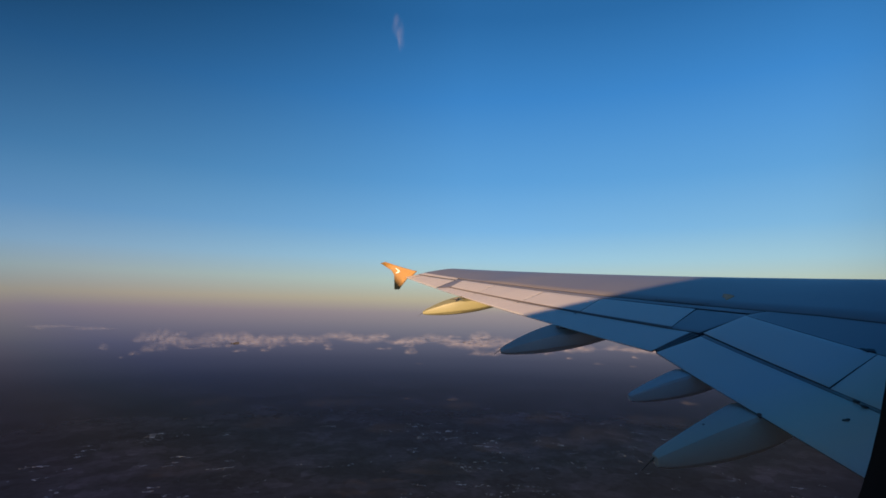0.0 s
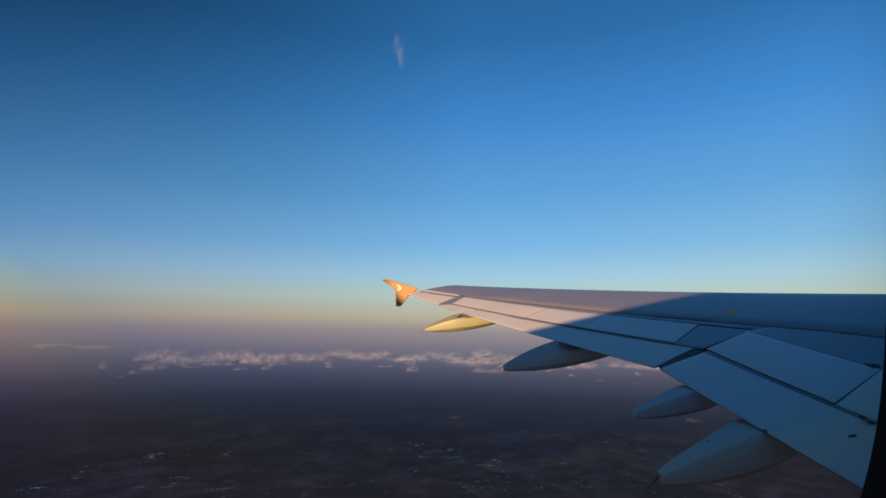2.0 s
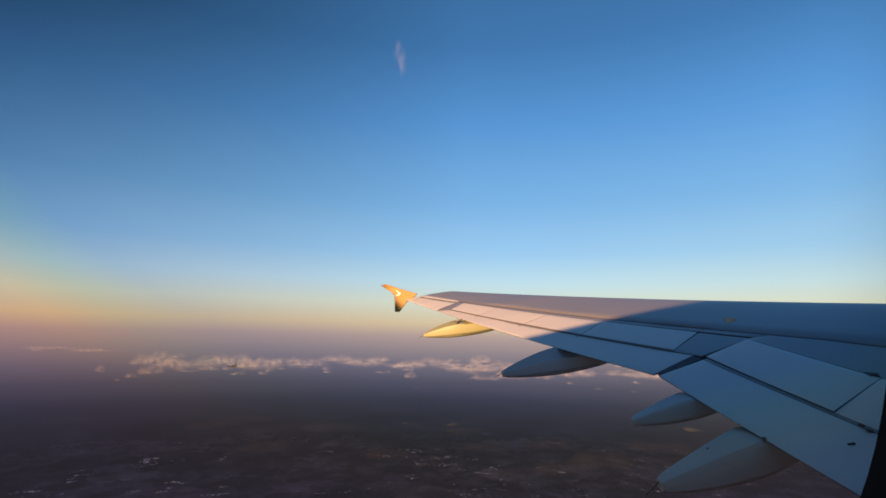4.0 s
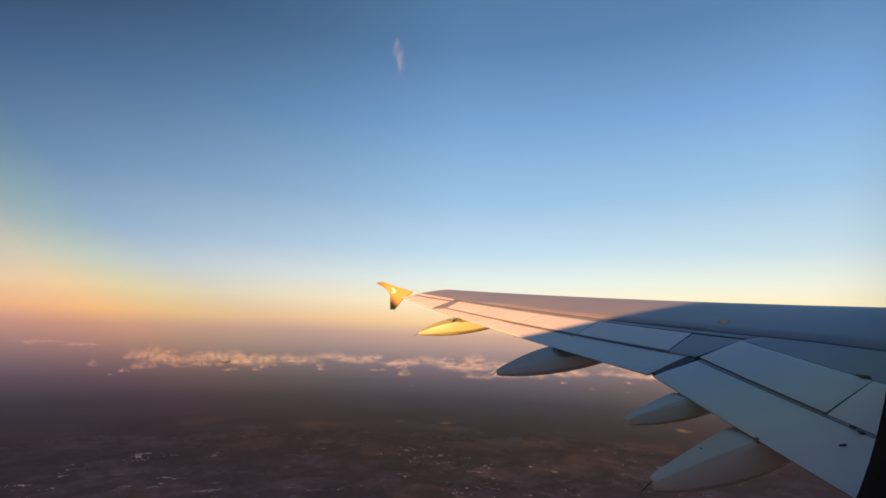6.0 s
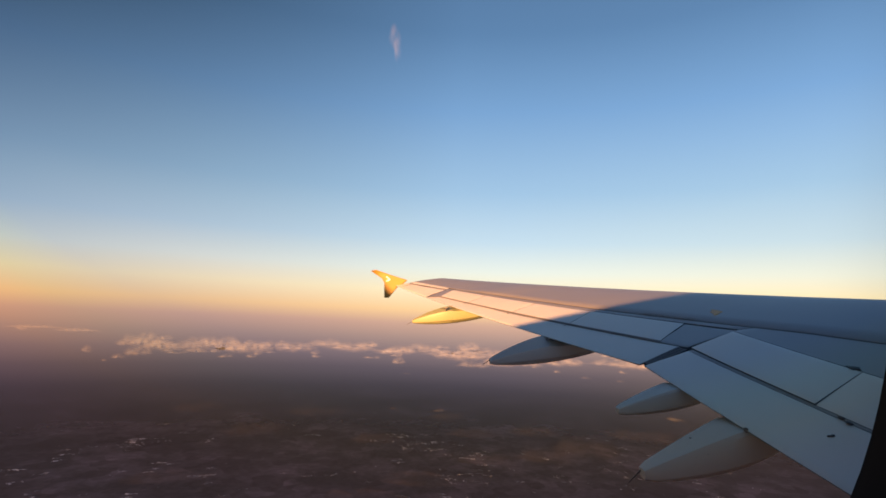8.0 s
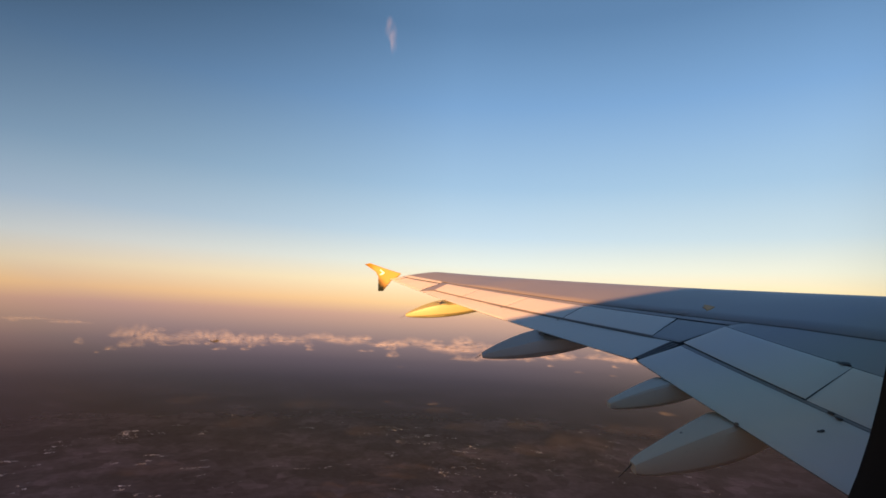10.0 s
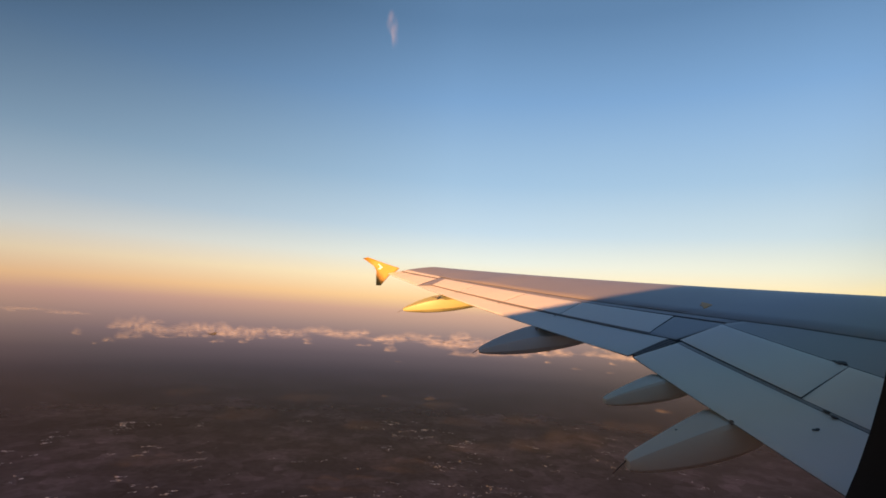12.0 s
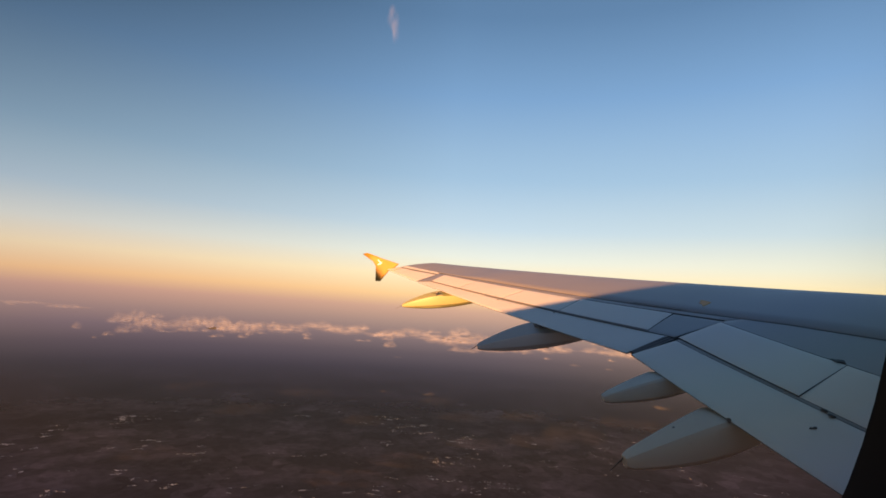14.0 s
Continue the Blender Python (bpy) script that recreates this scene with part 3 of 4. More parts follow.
# pane: clear acrylic with faint stress colours towards its aft edge
def pane_material():
    m = bpy.data.materials.new("acrylic_pane")
    m.use_nodes = True
    n, k = m.node_tree.nodes, m.node_tree.links
    n.remove(n["Principled BSDF"])
    out = n["Material Output"]
    co, gap, ln, ramp2 = n.new("ShaderNodeTexCoord"), n.new("ShaderNodeVectorMath"), n.new("ShaderNodeVectorMath"), n.new("ShaderNodeValToRGB")
    gap.operation, ln.operation = "SUBTRACT", "LENGTH"
    gap.inputs[1].default_value = (-1.90, -8.64, 0.60)
    k.new(co.outputs["Object"], gap.inputs[0])
    flat = n.new("ShaderNodeVectorMath")
    flat.operation = "MULTIPLY"
    flat.inputs[1].default_value = (0.3, 1.0, 1.28)
    k.new(gap.outputs[0], flat.inputs[0])
    k.new(flat.outputs[0], ln.inputs[0])
    mr = n.new("ShaderNodeMapRange")
    mr.inputs["From Min"].default_value, mr.inputs["From Max"].default_value = 0.13, 0.315
    k.new(ln.outputs["Value"], mr.inputs["Value"])
    k.new(mr.outputs["Result"], ramp2.inputs["Fac"])
    e = ramp2.color_ramp.elements
    e[0].position, e[0].color = 0.0, (1, 1, 1, 1)
    e[1].position, e[1].color = 1.0, (0.90, 0.86, 0.92, 1)
    for at, col in ((0.25, (0.97, 0.98, 1.0, 1)), (0.45, (0.89, 0.92, 1.0, 1)), (0.57, (0.79, 0.86, 0.98, 1)), (0.66, (0.85, 0.91, 0.86, 1)), (0.75, (1.0, 0.92, 0.79, 1)),
                    (0.86, (0.98, 0.87, 0.86, 1))):
        e.new(at).color = col
    clear, gloss, mix, fr = n.new("ShaderNodeBsdfTransparent"), n.new("ShaderNodeBsdfGlossy"), n.new("ShaderNodeMixShader"), n.new("ShaderNodeFresnel")
    gloss.inputs["Roughness"].default_value = 0.02
    fr.inputs["IOR"].default_value = 1.25
    # frame's blurred edge and corner darkening put in as a tint along the rim
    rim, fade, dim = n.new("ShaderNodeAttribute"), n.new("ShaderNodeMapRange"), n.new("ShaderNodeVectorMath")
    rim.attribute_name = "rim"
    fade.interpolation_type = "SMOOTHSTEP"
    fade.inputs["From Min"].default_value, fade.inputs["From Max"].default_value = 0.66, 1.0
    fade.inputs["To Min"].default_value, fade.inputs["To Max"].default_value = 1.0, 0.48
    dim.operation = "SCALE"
    edge_blur, both = n.new("ShaderNodeMapRange"), n.new("ShaderNodeMath")
    edge_blur.interpolation_type, both.operation = "SMOOTHSTEP", "MULTIPLY"
    edge_blur.inputs["From Min"].default_value, edge_blur.inputs["From Max"].default_value = 0.91, 1.0
    edge_blur.inputs["To Min"].default_value, edge_blur.inputs["To Max"].default_value = 1.0, 0.08
    k.new(rim.outputs["Fac"], edge_blur.inputs["Value"])
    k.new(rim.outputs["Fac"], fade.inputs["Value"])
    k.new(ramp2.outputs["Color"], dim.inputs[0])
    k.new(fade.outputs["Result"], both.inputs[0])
    k.new(edge_blur.outputs["Result"], both.inputs[1])
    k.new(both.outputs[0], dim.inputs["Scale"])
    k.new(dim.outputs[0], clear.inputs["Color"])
    k.new(fr.outputs[0], mix.inputs["Fac"])
    k.new(clear.outputs[0], mix.inputs[1])
    k.new(gloss.outputs[0], mix.inputs[2])
    k.new(mix.outputs[0], out.inputs["Surface"])
    return m


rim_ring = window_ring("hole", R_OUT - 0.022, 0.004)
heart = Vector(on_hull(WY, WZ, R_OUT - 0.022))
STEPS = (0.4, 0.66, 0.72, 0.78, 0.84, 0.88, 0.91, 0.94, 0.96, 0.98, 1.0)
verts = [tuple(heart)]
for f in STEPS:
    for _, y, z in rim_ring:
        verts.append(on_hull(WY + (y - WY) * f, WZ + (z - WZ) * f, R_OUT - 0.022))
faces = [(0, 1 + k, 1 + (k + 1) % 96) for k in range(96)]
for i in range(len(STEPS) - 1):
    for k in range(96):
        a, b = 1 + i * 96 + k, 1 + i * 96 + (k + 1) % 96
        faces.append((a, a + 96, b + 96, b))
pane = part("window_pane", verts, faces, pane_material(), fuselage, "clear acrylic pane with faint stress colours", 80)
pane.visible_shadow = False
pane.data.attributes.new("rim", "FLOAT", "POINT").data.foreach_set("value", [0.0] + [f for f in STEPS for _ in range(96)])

# tail fin
rings = []
for z, y_f, y_r, w in ((1.3, -17.8, -24.1, 0.36), (2.4, -18.65, -24.3, 0.32), (5.0, -20.45, -24.8, 0.22), (7.6, -22.7, -25.4, 0.14), (7.75, -23.1, -25.3, 0.05)):
    ring = []
    for f in (0.0, 0.03, 0.12, 0.3, 0.6, 1.0):
        ring.append((w * 1.6 * (math.sqrt(f) - f) * 1.2, y_f + (y_r - y_f) * f, z))
    for f in (0.6, 0.3, 0.12, 0.03):
        ring.append((-w * 1.6 * (math.sqrt(f) - f) * 1.2, y_f + (y_r - y_f) * f, z))
    rings.append(ring)
verts, faces = loft(rings)
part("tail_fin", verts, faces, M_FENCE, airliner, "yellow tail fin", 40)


# ---- ground, villages and clouds ----
def ground_material():
    """Dark evening farmland: broad rises and woods, a patchwork of fields, fine grain."""
    m = bpy.data.materials.new("hazy_farmland")
    m.use_nodes = True
    n, k = m.node_tree.nodes, m.node_tree.links
    b, out = n["Principled BSDF"], n["Material Output"]
    b.inputs["Roughness"].default_value = 0.95
    co = n.new("ShaderNodeTexCoord")
    wide, fine, cell, wood = n.new("ShaderNodeTexNoise"), n.new("ShaderNodeTexNoise"), n.new("ShaderNodeTexVoronoi"), n.new("ShaderNodeTexNoise")
    wide.inputs["Scale"].default_value, wide.inputs["Detail"].default_value = 0.0026, 8
    fine.inputs["Scale"].default_value, fine.inputs["Detail"].default_value = 0.05, 6
    wood.inputs["Scale"].default_value, wood.inputs["Detail"].default_value = 0.0075, 9
    cell.inputs["Scale"].default_value = 0.02
    warp, bend = n.new("ShaderNodeVectorMath"), n.new("ShaderNodeVectorMath")
    warp.operation, bend.operation = "SCALE", "ADD"
    warp.inputs["Scale"].default_value = 60.0
    for t in (wide, fine, wood):
        k.new(co.outputs["Object"], t.inputs["Vector"])
    k.new(wood.outputs["Color"], warp.inputs[0])
    k.new(co.outputs["Object"], bend.inputs[0])
    k.new(warp.outputs[0], bend.inputs[1])
    k.new(bend.outputs[0], cell.inputs["Vector"])
    ra = n.new("ShaderNodeValToRGB")
    ra.color_ramp.elements[0].position, ra.color_ramp.elements[0].color = 0.34, (0.016, 0.016, 0.023, 1)
    ra.color_ramp.elements[1].position, ra.color_ramp.elements[1].color = 0.70, (0.072, 0.065, 0.084, 1)
    k.new(wide.outputs["Fac"], ra.inputs["Fac"])
    # each field its own shade
    pick, shade, patch = n.new("ShaderNodeSeparateColor"), n.new("ShaderNodeMapRange"), n.new("ShaderNodeVectorMath")
    shade.inputs["To Min"].default_value, shade.inputs["To Max"].default_value = 0.6, 1.5
    patch.operation = "SCALE"
    k.new(cell.outputs["Color"], pick.inputs[0])
    k.new(pick.outputs[0], shade.inputs["Value"])
    k.new(ra.outputs["Color"], patch.inputs[0])
    k.new(shade.outputs["Result"], patch.inputs["Scale"])
    # woods swallow the fields
    dark, forest = n.new("ShaderNodeMapRange"), n.new("ShaderNodeMix")
    dark.inputs["From Min"].default_value, dark.inputs["From Max"].default_value = 0.46, 0.64
    forest.data_type = "RGBA"
    forest.inputs["B"].default_value = (0.024, 0.024, 0.031, 1)
    k.new(wood.outputs["Fac"], dark.inputs["Value"])
    k.new(dark.outputs["Result"], forest.inputs["Factor"])
    k.new(patch.outputs[0], forest.inputs["A"])
    m2 = n.new("ShaderNodeMix")
    m2.data_type, m2.blend_type = "RGBA", "SOFT_LIGHT"
    m2.inputs["Factor"].default_value = 0.8
    k.new(forest.outputs["Result"], m2.inputs["A"])
    k.new(fine.outputs["Fac"], m2.inputs["B"])
    k.new(m2.outputs["Result"], b.inputs["Base Color"])
    # haze put in as transparency: the sheet fades into the sky with distance
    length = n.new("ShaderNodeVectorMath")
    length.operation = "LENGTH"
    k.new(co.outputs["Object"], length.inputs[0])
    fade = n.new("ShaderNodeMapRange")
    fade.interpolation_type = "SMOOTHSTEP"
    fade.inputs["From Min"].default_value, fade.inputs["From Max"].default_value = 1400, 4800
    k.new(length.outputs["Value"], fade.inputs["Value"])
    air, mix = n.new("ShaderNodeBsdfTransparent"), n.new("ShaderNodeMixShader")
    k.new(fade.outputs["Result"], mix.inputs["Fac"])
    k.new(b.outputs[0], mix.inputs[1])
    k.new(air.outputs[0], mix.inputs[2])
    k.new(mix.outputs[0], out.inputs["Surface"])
    return m


verts, faces = [(0, 0, 0)], []
RADII = [300, 700, 1100, 1600, 2200, 2900, 3700, 4850]
for r in RADII:
    for k in range(72):
        a = k * math.tau / 72
        verts.append((r * math.cos(a), r * math.sin(a), 0))
for k in range(72):
    faces.append((0, 1 + k, 1 + (k + 1) % 72))
    for i in range(len(RADII) - 1):
        a, b = 1 + i * 72 + k, 1 + i * 72 + (k + 1) % 72
        faces.append((a, a + 72, b + 72, b))
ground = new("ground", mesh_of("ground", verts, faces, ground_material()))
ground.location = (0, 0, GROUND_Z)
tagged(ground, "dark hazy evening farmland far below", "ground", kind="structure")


def cloud_material(name, most, start=0.55):
    m = bpy.data.materials.new(name)
    m.use_nodes = True
    n, k = m.node_tree.nodes, m.node_tree.links
    b, out = n["Principled BSDF"], n["Material Output"]
    b.inputs["Base Color"].default_value, b.inputs["Roughness"].default_value = (0.80, 0.74, 0.72, 1), 1.0
    b.inputs["Specular IOR Level"].default_value = 0.0
    co, no, wide, rm, add = (n.new("ShaderNodeTexCoord"), n.new("ShaderNodeTexNoise"), n.new("ShaderNodeTexNoise"), n.new("ShaderNodeMapRange"), n.new("ShaderNodeMath"))
    no.inputs["Scale"].default_value, no.inputs["Detail"].default_value = 0.028, 2.5
    wide.inputs["Scale"].default_value, wide.inputs["Detail"].default_value = 0.016, 3
    add.operation = "ADD"
    rm.inputs["From Min"].default_value, rm.inputs["From Max"].default_value = start, 1.25
    rm.interpolation_type = "SMOOTHSTEP"
    rm.inputs["To Min"].default_value, rm.inputs["To Max"].default_value = 0.0, most
    # vapour thins out towards the rim
    dens, thin, inv = n.new("ShaderNodeAttribute"), n.new("ShaderNodeMath"), n.new("ShaderNodeMath")
    dens.attribute_name = "vapour"
    thin.operation, inv.operation = "MULTIPLY", "SUBTRACT"
    inv.inputs[0].default_value = 1.0
    k.new(rm.outputs["Result"], thin.inputs[0])
    k.new(dens.outputs["Fac"], thin.inputs[1])
    k.new(thin.outputs[0], inv.inputs[1])
    draw = n.new("ShaderNodeMapping")
    draw.inputs["Scale"].default_value = (0.6, 0.7, 1.3)
    k.new(co.outputs["Object"], draw.inputs[0])
    k.new(draw.outputs[0], no.inputs["Vector"])
    k.new(draw.outputs[0], wide.inputs["Vector"])
    k.new(no.outputs["Fac"], add.inputs[0])
    k.new(wide.outputs["Fac"], add.inputs[1])
    k.new(add.outputs[0], rm.inputs["Value"])
    air, mix = n.new("ShaderNodeBsdfTransparent"), n.new("ShaderNodeMixShader")
    k.new(inv.outputs[0], mix.inputs["Fac"])
    k.new(b.outputs[0], mix.inputs[1])
    k.new(air.outputs[0], mix.inputs[2])
    k.new(mix.outputs[0], out.inputs["Surface"])
    return m


M_CLOUD = cloud_material("soft_cloud", 0.062, 0.62)
M_WISP = cloud_material("thin_wisp", 0.068, 0.64)
M_VEIL = cloud_material("cloud_veil", 0.075, 0.42)
M_REFLECTION = cloud_material("pane_reflection", 0.032)
M_LOW = cloud_material("low_scrap", 0.022)
M_MIST = cloud_material("low_mist", 0.0045, 0.5)


def cloud(place, width, deep, height, seed, label, flat=0.22, mat=M_CLOUD):
    """One heaped skin: rounded towers of vapour over a flatter base, drawn out along its width."""
    rnd = random.Random(seed)
    off = Vector((rnd.random() * 90, rnd.random() * 90, rnd.random() * 90))
    towers = []
    for _ in range(max(3, round(1.0 * width / height))):
        at = rnd.uniform(-0.92, 0.92)
        towers.append((at, height * rnd.uniform(0.9, 2.1) / (width / 2), rnd.uniform(0.35, 1.0) * (1 - 0.45 * at * at)))
    nu, nv = max(28, min(150, int(width / 3))), 26
    verts, faces, dens = [], [], []
    for i in range(nu + 1):
        f = -1 + 2 * i / nu
        edge = max(1 - abs(f) ** 2.4, 0.0) ** 0.5
        tall = max(max(a * max(0.0, 1 - ((f - at) / r) ** 2) ** 0.9 for at, r, a in towers), 0.16 * edge)
        sag = 0.12 * height * noise.noise(Vector((f * width / height * 0.6, 5, 0)) + off)
        for j in range(nv):
            q = j * math.tau / nv
            up = math.sin(q)
            p = Vector((math.cos(q) * deep * 0.5 * (0.5 + 0.5 * tall), f * width / 2, up * height * (tall if up > 0 else flat)))
            puff = 0.86 + 0.42 * abs(noise.noise(p / (0.62 * height) + off)) + (0.26 if flat < 0.4 else 0.08) * abs(noise.noise(p / (0.27 * height) + off))
            side = min(1.0, (1 - abs(f)) / 0.45)
            dens.append(side * (min(1.0, ((1 - up) / 0.9)) ** 0.9 if up > 0 else max(1 + up * 1.1, 0.0)))
            verts.append((p.x * edge * puff, p.y, p.z * edge * puff + sag))
    for i in range(nu):
        for j in range(nv):
            a, b = i * nv + j, i * nv + (j + 1) % nv
            faces.append((a, a + nv, b + nv, b))
    faces += [tuple(range(nv)), tuple(range(nu * nv + nv - 1, nu * nv - 1, -1))]
    ob = new("cloud", mesh_of("cloud", verts, faces, mat, 180))
    ob.data.attributes.new("vapour", "FLOAT", "POINT").data.foreach_set("value", dens)
    ob.location = place
    return tagged(ob, label, "cloud", group="bank of clouds")


def toward(azimuth, depression, distance):
    """A place seen from the window: degrees clockwise from port abeam, degrees below the horizon."""
    a, d = radians(180 - azimuth), radians(depression)
    return Vector((math.cos(a) * distance, math.sin(a) * distance, -math.tan(d) * distance))


# one layer of broken cumulus, all about 250 m below: azimuth, degrees below the horizon, width and height in degrees
HEAPS = [(-34.5, 3.89, 0.83, 0.54), (-31.5, 3.07, 1.7, 0.87), (-30.5, 3.87, 2.27, 1.12), (-22.2, 3.33, 3.1, 0.9), (-20.5, 4.28, 1.06, 0.44),
         (-14.3, 3.75, 1.0, 0.5), (-11.7, 2.97, 2.9, 0.8), (-5.6, 4.3, 1.43, 0.81), (-0.4, 3.19, 4.2, 1.1), (1.8, 2.6, 2.6, 0.83),
         (2.3, 4.35, 3.6, 0.7), (5.0, 3.98, 4.1, 0.93), (7.9, 3.94, 3.5, 0.8), (15.9, 3.36, 3.3, 0.78)]
SCRAPS = [(22.3, 8.2, 1.8, 0.6), (-33.1, 4.86, 0.43, 0.2), (-32.0, 4.5, 1.14, 0.4), (-24.8, 3.84, 3.0, 0.5), (-16.6, 3.3, 2.8, 0.6), (-9.1, 2.8, 2.9, 0.55), (-6.4, 3.34, 2.4, 0.47),
          (-4.0, 3.12, 3.6, 0.6), (-4.7, 5.65, 0.83, 0.17), (11.1, 4.67, 0.8, 0.23), (12.5, 3.45, 3.4, 0.6), (-1.3, 9.2, 1.3, 0.39), (-6.0, 9.21, 0.7, 0.22),
          (20.2, 3.53, 3.1, 0.5), (24.7, 3.42, 3.4, 0.5), (14.0, 5.1, 1.2, 0.25), (17.3, 5.2, 0.8, 0.22)]
VEILS = [(-39.2, 2.15, 0.8, 0.25), (-35.3, 2.2, 3.3, 0.3), (-38.3, 2.0, 4.2, 0.25), (-28.6, 3.2, 3.6, 1.0), (-25.5, 3.1, 4.6, 1.1), (-21.0, 3.3, 5.0, 1.0), (-16.5, 3.2, 4.6, 0.8),
         (-10.5, 3.0, 4.6, 0.8), (-6.0, 3.2, 4.6, 0.7), (0.8, 3.3, 5.4, 1.0), (6.0, 3.6, 5.0, 1.0), (11.0, 3.5, 5.0, 0.8), (19.0, 3.4, 5.0, 0.7),
         (-29.6, 2.9, 4.0, 0.9), (-23.2, 2.9, 5.0, 0.9), (-18.5, 3.0, 4.5, 0.7), (-13.0, 2.8, 4.4, 0.6), (-2.5, 2.9, 5.0, 0.9), (3.6, 3.0, 5.5, 1.0), (8.5, 3.2, 5.0, 0.8)]
# brownish mist lying low over the plain
MIST = [(-0.5, 9.6, 3.7, 0.7), (2.0, 11.2, 5.1, 0.6), (8.6, 10.6, 5.4, 0.7), (13.5, 11.6, 7.1, 1.3), (10.0, 12.8, 6.8, 0.9), (-20.0, 11.0, 6.8, 0.9), (-14.0, 9.4, 5.8, 0.8),
        (-25.0, 9.0, 5.1, 0.6), (-8.0, 12.0, 5.1, 0.7), (19.0, 10.0, 6.8, 0.8), (-3.0, 15.6, 8.5, 0.8), (-9.5, 17.4, 9.3, 0.8), (3.5, 13.6, 6.1, 0.7), (-28.0, 14.8, 6.1, 0.8)]
# loose scraps between and behind the heaps
strew = random.Random(41)
for _ in range(46):
    az = strew.uniform(-29.5, 26.0)
    SCRAPS.append((az, 2.65 + 1.7 * strew.random() ** 1.5, strew.uniform(0.5, 2.2), strew.uniform(0.18, 0.5)))
for kind, rows in ((0, HEAPS), (1, SCRAPS), (2, VEILS), (3, MIST)):
    for i, (az, dep, wide_deg, high_deg) in enumerate(rows):
        dist = min(250 / math.tan(radians(dep)), 4450 + 60 * kind)
        width, height = dist * radians(wide_deg) * 1.12, dist * radians(high_deg) * 1.2
        ob = cloud(toward(az, dep + high_deg * 0.38, dist), width, min(width * 0.5, 110), height * 1.05, 100 * (kind + 1) + i,
                   ("billowing cumulus cloud tinted pink by evening sun", "thin scrap of pinkish cloud", "hazy veil of thin evening cloud", "faint patch of brownish low mist")[kind],
                   0.5 if kind >= 2 else 0.22, (M_CLOUD, M_LOW if dep > 5 else M_WISP, M_VEIL, M_MIST)[kind])
        ob.rotation_euler = (0, 0, radians(-az))
# upright streak above the wingtip, added to stand in for a pane reflection
wisp = cloud(toward(-8.1, -28.65, 2400), 205, 60, 40, 77, "faint upright pale streak standing in for a reflection in the pane", 1.0, M_REFLECTION)
wisp.rotation_euler = (radians(97), 0, radians(8.1))


# ---- villages: pale houses in loose clusters on the plain ----
def village_material():
    m = bpy.data.materials.new("pale_render_walls")
    m.use_nodes = True
    n, k = m.node_tree.nodes, m.node_tree.links
    g, ra = n.new("ShaderNodeNewGeometry"), n.new("ShaderNodeValToRGB")
    e = ra.color_ramp.elements
    e[0].position, e[0].color = 0.0, (0.03, 0.03, 0.036, 1)
    e[1].position, e[1].color = 1.0, (0.74, 0.84, 1.0, 1)
    e.new(0.6).color = (0.13, 0.16, 0.22, 1)
    k.new(g.outputs["Random Per Island"], ra.inputs["Fac"])
    k.new(ra.outputs["Color"], n["Principled BSDF"].inputs["Base Color"])
    n["Principled BSDF"].inputs["Roughness"].default_value = 0.9
    return m


M_VILLAGE = village_material()


def add_house(verts, faces, x, y, ang, w, d, h):
    """A gabled house, flattened so its walls catch little sun, its ridge along its length."""
    c, s, o = math.cos(ang), math.sin(ang), len(verts)
    for z in (0, h):
        for a, b in ((-d, -w), (d, -w), (d, w), (-d, w)):
            verts.append((x + a * c + b * s, y - a * s + b * c, z))
    verts += [(x - w * 0.9 * s, y - w * 0.9 * c, h * 1.7), (x + w * 0.9 * s, y + w * 0.9 * c, h * 1.7)]
    faces += [(o, o + 1, o + 5, o + 4), (o + 1, o + 2, o + 6, o + 5), (o + 2, o + 3, o + 7, o + 6), (o + 3, o, o + 4, o + 7),
              (o + 4, o + 5, o + 8), (o + 5, o + 6, o + 9, o + 8), (o + 6, o + 7, o + 9), (o + 7, o + 4, o + 8, o + 9)]


def village(az, dep, wide_deg, deep_deg, count, seed):
    """Loose rows of houses and a few long sheds; its breadth and depth are given in degrees as seen from the window."""
    rnd = random.Random(seed)
    dist = -GROUND_Z / math.tan(radians(dep))
    long, wide = dist * radians(wide_deg), -GROUND_Z * radians(deep_deg) / math.sin(radians(dep)) ** 2
    centre = toward(az, dep, dist)
    verts, faces = [], []
    lines = [(rnd.gauss(0, 0.5) * wide, rnd.gauss(0, 0.5) * long, rnd.uniform(-0.25, 0.25)) for _ in range(max(4, count // 11))]
    for _ in range(count):
        lx, ly, ang = rnd.choice(lines)
        t = rnd.gauss(0, 0.13) * long
        grow = 2.6 if rnd.random() < 0.08 else 1.0
        add_house(verts, faces, lx + math.sin(ang) * t + rnd.gauss(0, wide * 0.05), ly + math.cos(ang) * t, ang,
                  rnd.uniform(1.0, 4.2) * grow, rnd.uniform(0.5, 1.1) * grow ** 0.5, rnd.uniform(0.05, 0.10))
    ob = new("village", mesh_of("village", verts, faces, M_VILLAGE))
    ob.matrix_world = pose(centre.x, centre.y, GROUND_Z + 0.2, 0, 0, -az)
    tagged(ob, "scattered pale village houses on dark farmland", "village", kind="stuff")


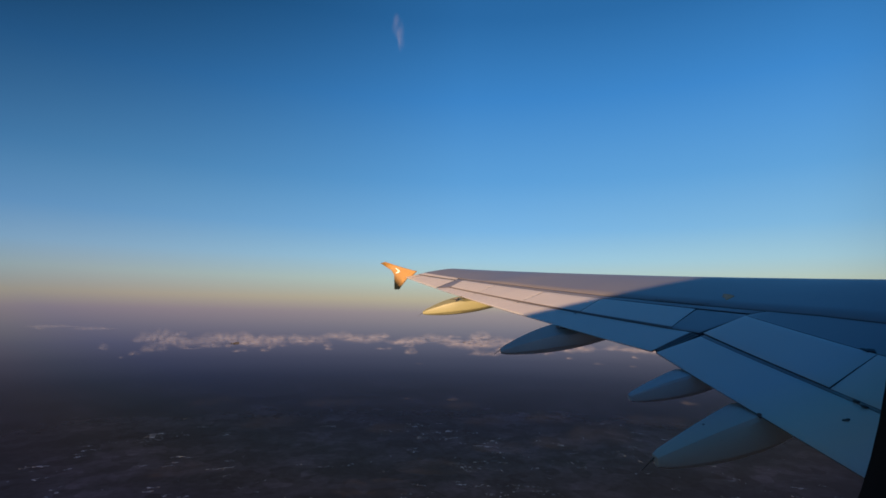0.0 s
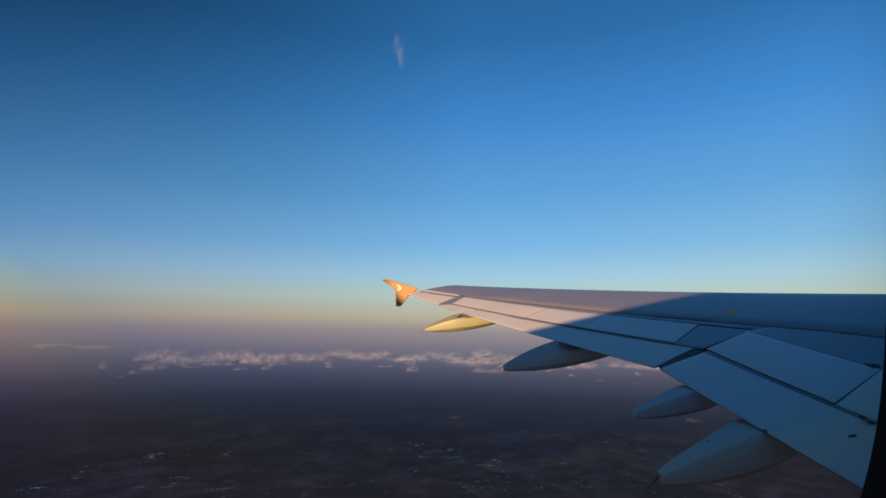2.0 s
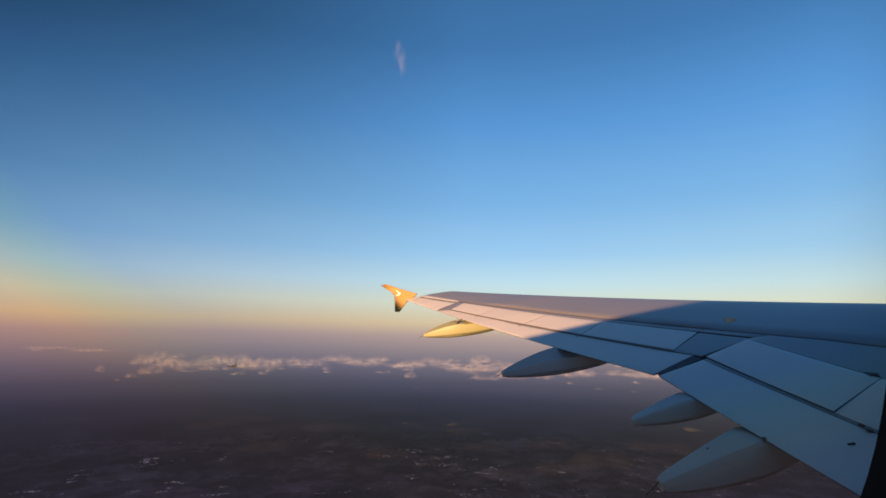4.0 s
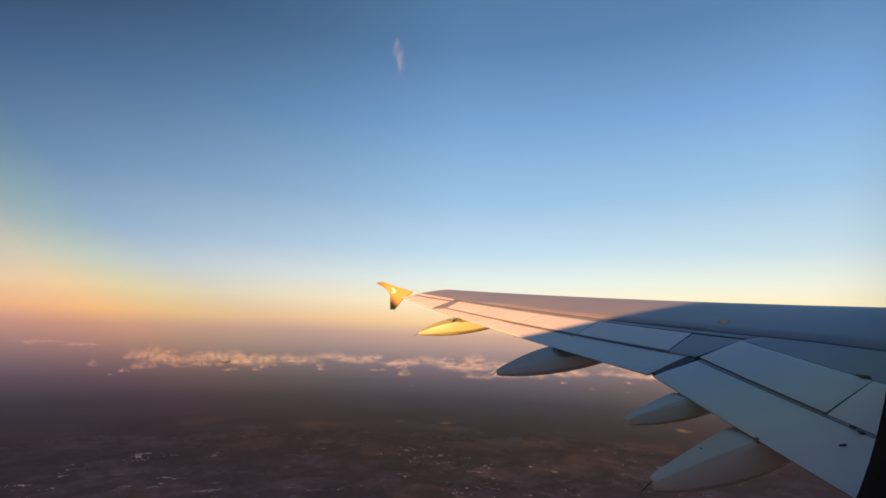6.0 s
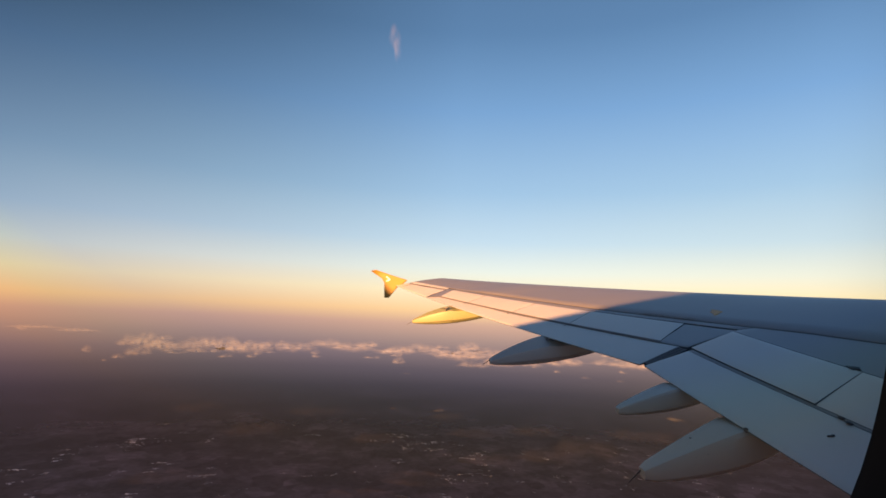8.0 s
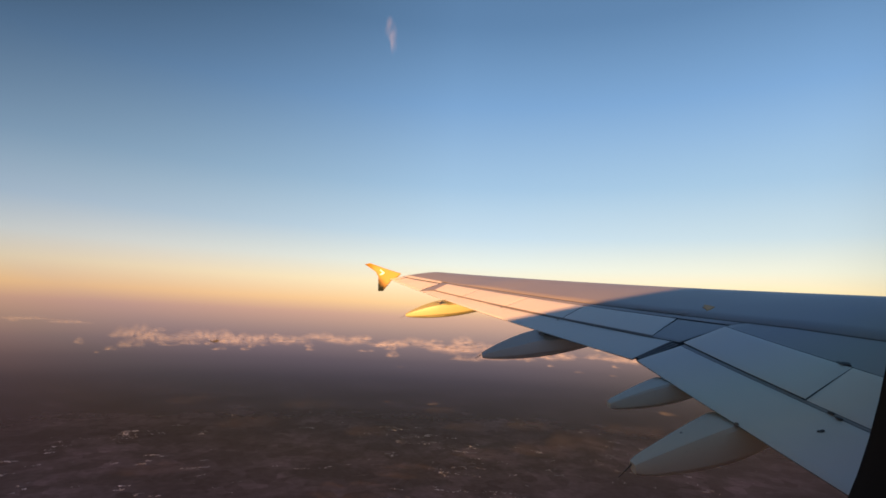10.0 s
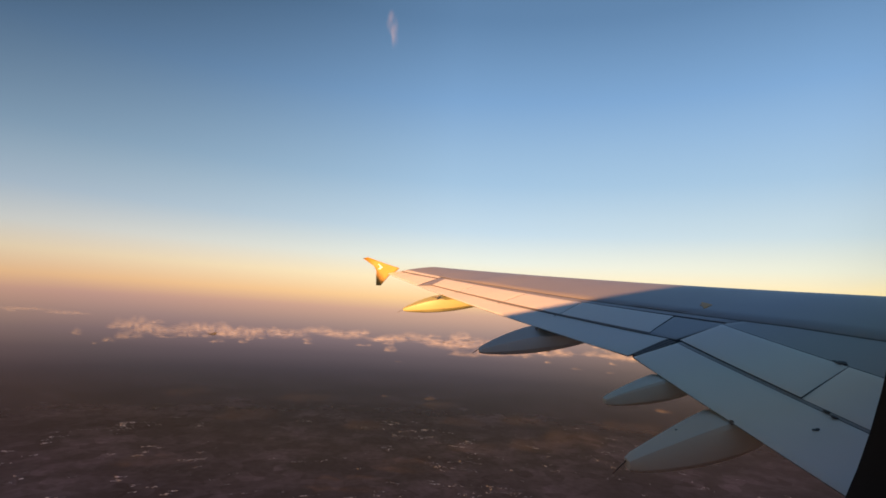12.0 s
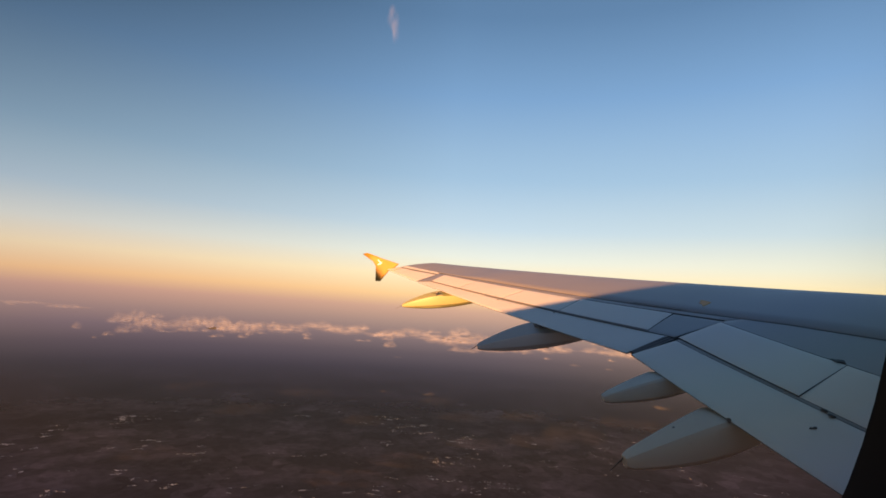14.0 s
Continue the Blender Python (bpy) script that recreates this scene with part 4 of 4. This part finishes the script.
def farmsteads(count, seed):
    """Lone farms and short rows of houses strewn over the whole plain."""
    rnd = random.Random(seed)
    verts, faces = [], []
    for _ in range(count):
        az, dep = rnd.uniform(-42, 33), 10.2 + 12 * rnd.random() ** 1.4
        at = toward(az, dep, -GROUND_Z / math.tan(radians(dep)))
        ang = radians(az) + rnd.uniform(-0.7, 0.7)
        for k in range(rnd.choice((1, 2, 3, 5, 7))):
            add_house(verts, faces, at.x + math.sin(ang) * k * 5 + rnd.gauss(0, 3), at.y + math.cos(ang) * k * 5 + rnd.gauss(0, 2), ang,
                      rnd.uniform(0.6, 2.4), rnd.uniform(0.4, 0.9), rnd.uniform(0.05, 0.10))
    ob = new("farmsteads", mesh_of("farmsteads", verts, faces, M_VILLAGE))
    ob.location = (0, 0, GROUND_Z + 0.2)
    tagged(ob, "lone pale farmhouses strewn over dark farmland", "farm", kind="stuff")


# azimuth, degrees below the horizon, breadth and depth in degrees, number of houses
PLACES = [(-30.9, 12.2, 3.5, 0.4, 60), (-29.6, 12.0, 1.2, 0.4, 44), (-34.5, 12.8, 1.6, 0.4, 26), (-28.9, 14.3, 2.3, 0.5, 40), (-23.5, 15.3, 2.0, 1.0, 34),
          (-37.9, 13.6, 1.9, 0.7, 40), (-37.3, 15.9, 0.8, 0.6, 14), (-35.2, 18.0, 2.0, 0.9, 40), (-29.4, 16.8, 2.2, 0.7, 22), (-26.6, 17.9, 2.4, 0.8, 24),
          (-19.0, 18.5, 2.1, 0.4, 10), (-13.8, 11.9, 1.4, 0.4, 12), (-5.0, 12.4, 4.7, 0.8, 80), (-1.7, 13.0, 3.6, 0.7, 60), (1.6, 13.7, 3.6, 0.8, 60),
          (-5.9, 14.2, 0.9, 0.3, 14), (3.5, 15.3, 3.5, 1.3, 60), (-1.1, 17.3, 2.9, 0.5, 26), (5.4, 17.3, 4.7, 1.3, 60), (8.0, 13.0, 2.1, 0.3, 18),
          (-6.5, 18.9, 2.3, 1.0, 20), (-1.6, 21.2, 3.5, 0.6, 16), (17.4, 13.9, 3.8, 2.1, 50), (18.3, 17.9, 2.1, 0.5, 12), (8.4, 19.6, 4.0, 0.8, 16),
          (11.1, 14.9, 2.9, 1.1, 16), (22.9, 12.6, 3.5, 1.5, 40), (25.8, 14.2, 2.9, 1.5, 30), (-24.9, 12.0, 2.5, 0.8, 20), (-15.6, 15.6, 4.4, 1.1, 10),
          (-11.9, 19.2, 4.5, 1.0, 8), (14.3, 11.0, 2.2, 0.3, 8), (-37.1, 19.3, 2.2, 0.7, 16), (-32.0, 19.8, 2.5, 0.7, 10), (29.9, 15.0, 2.7, 0.9, 20)]
for i, place in enumerate(PLACES):
    village(*place[:4], int(place[4] * 1.8), 500 + i)
farmsteads(150, 77)
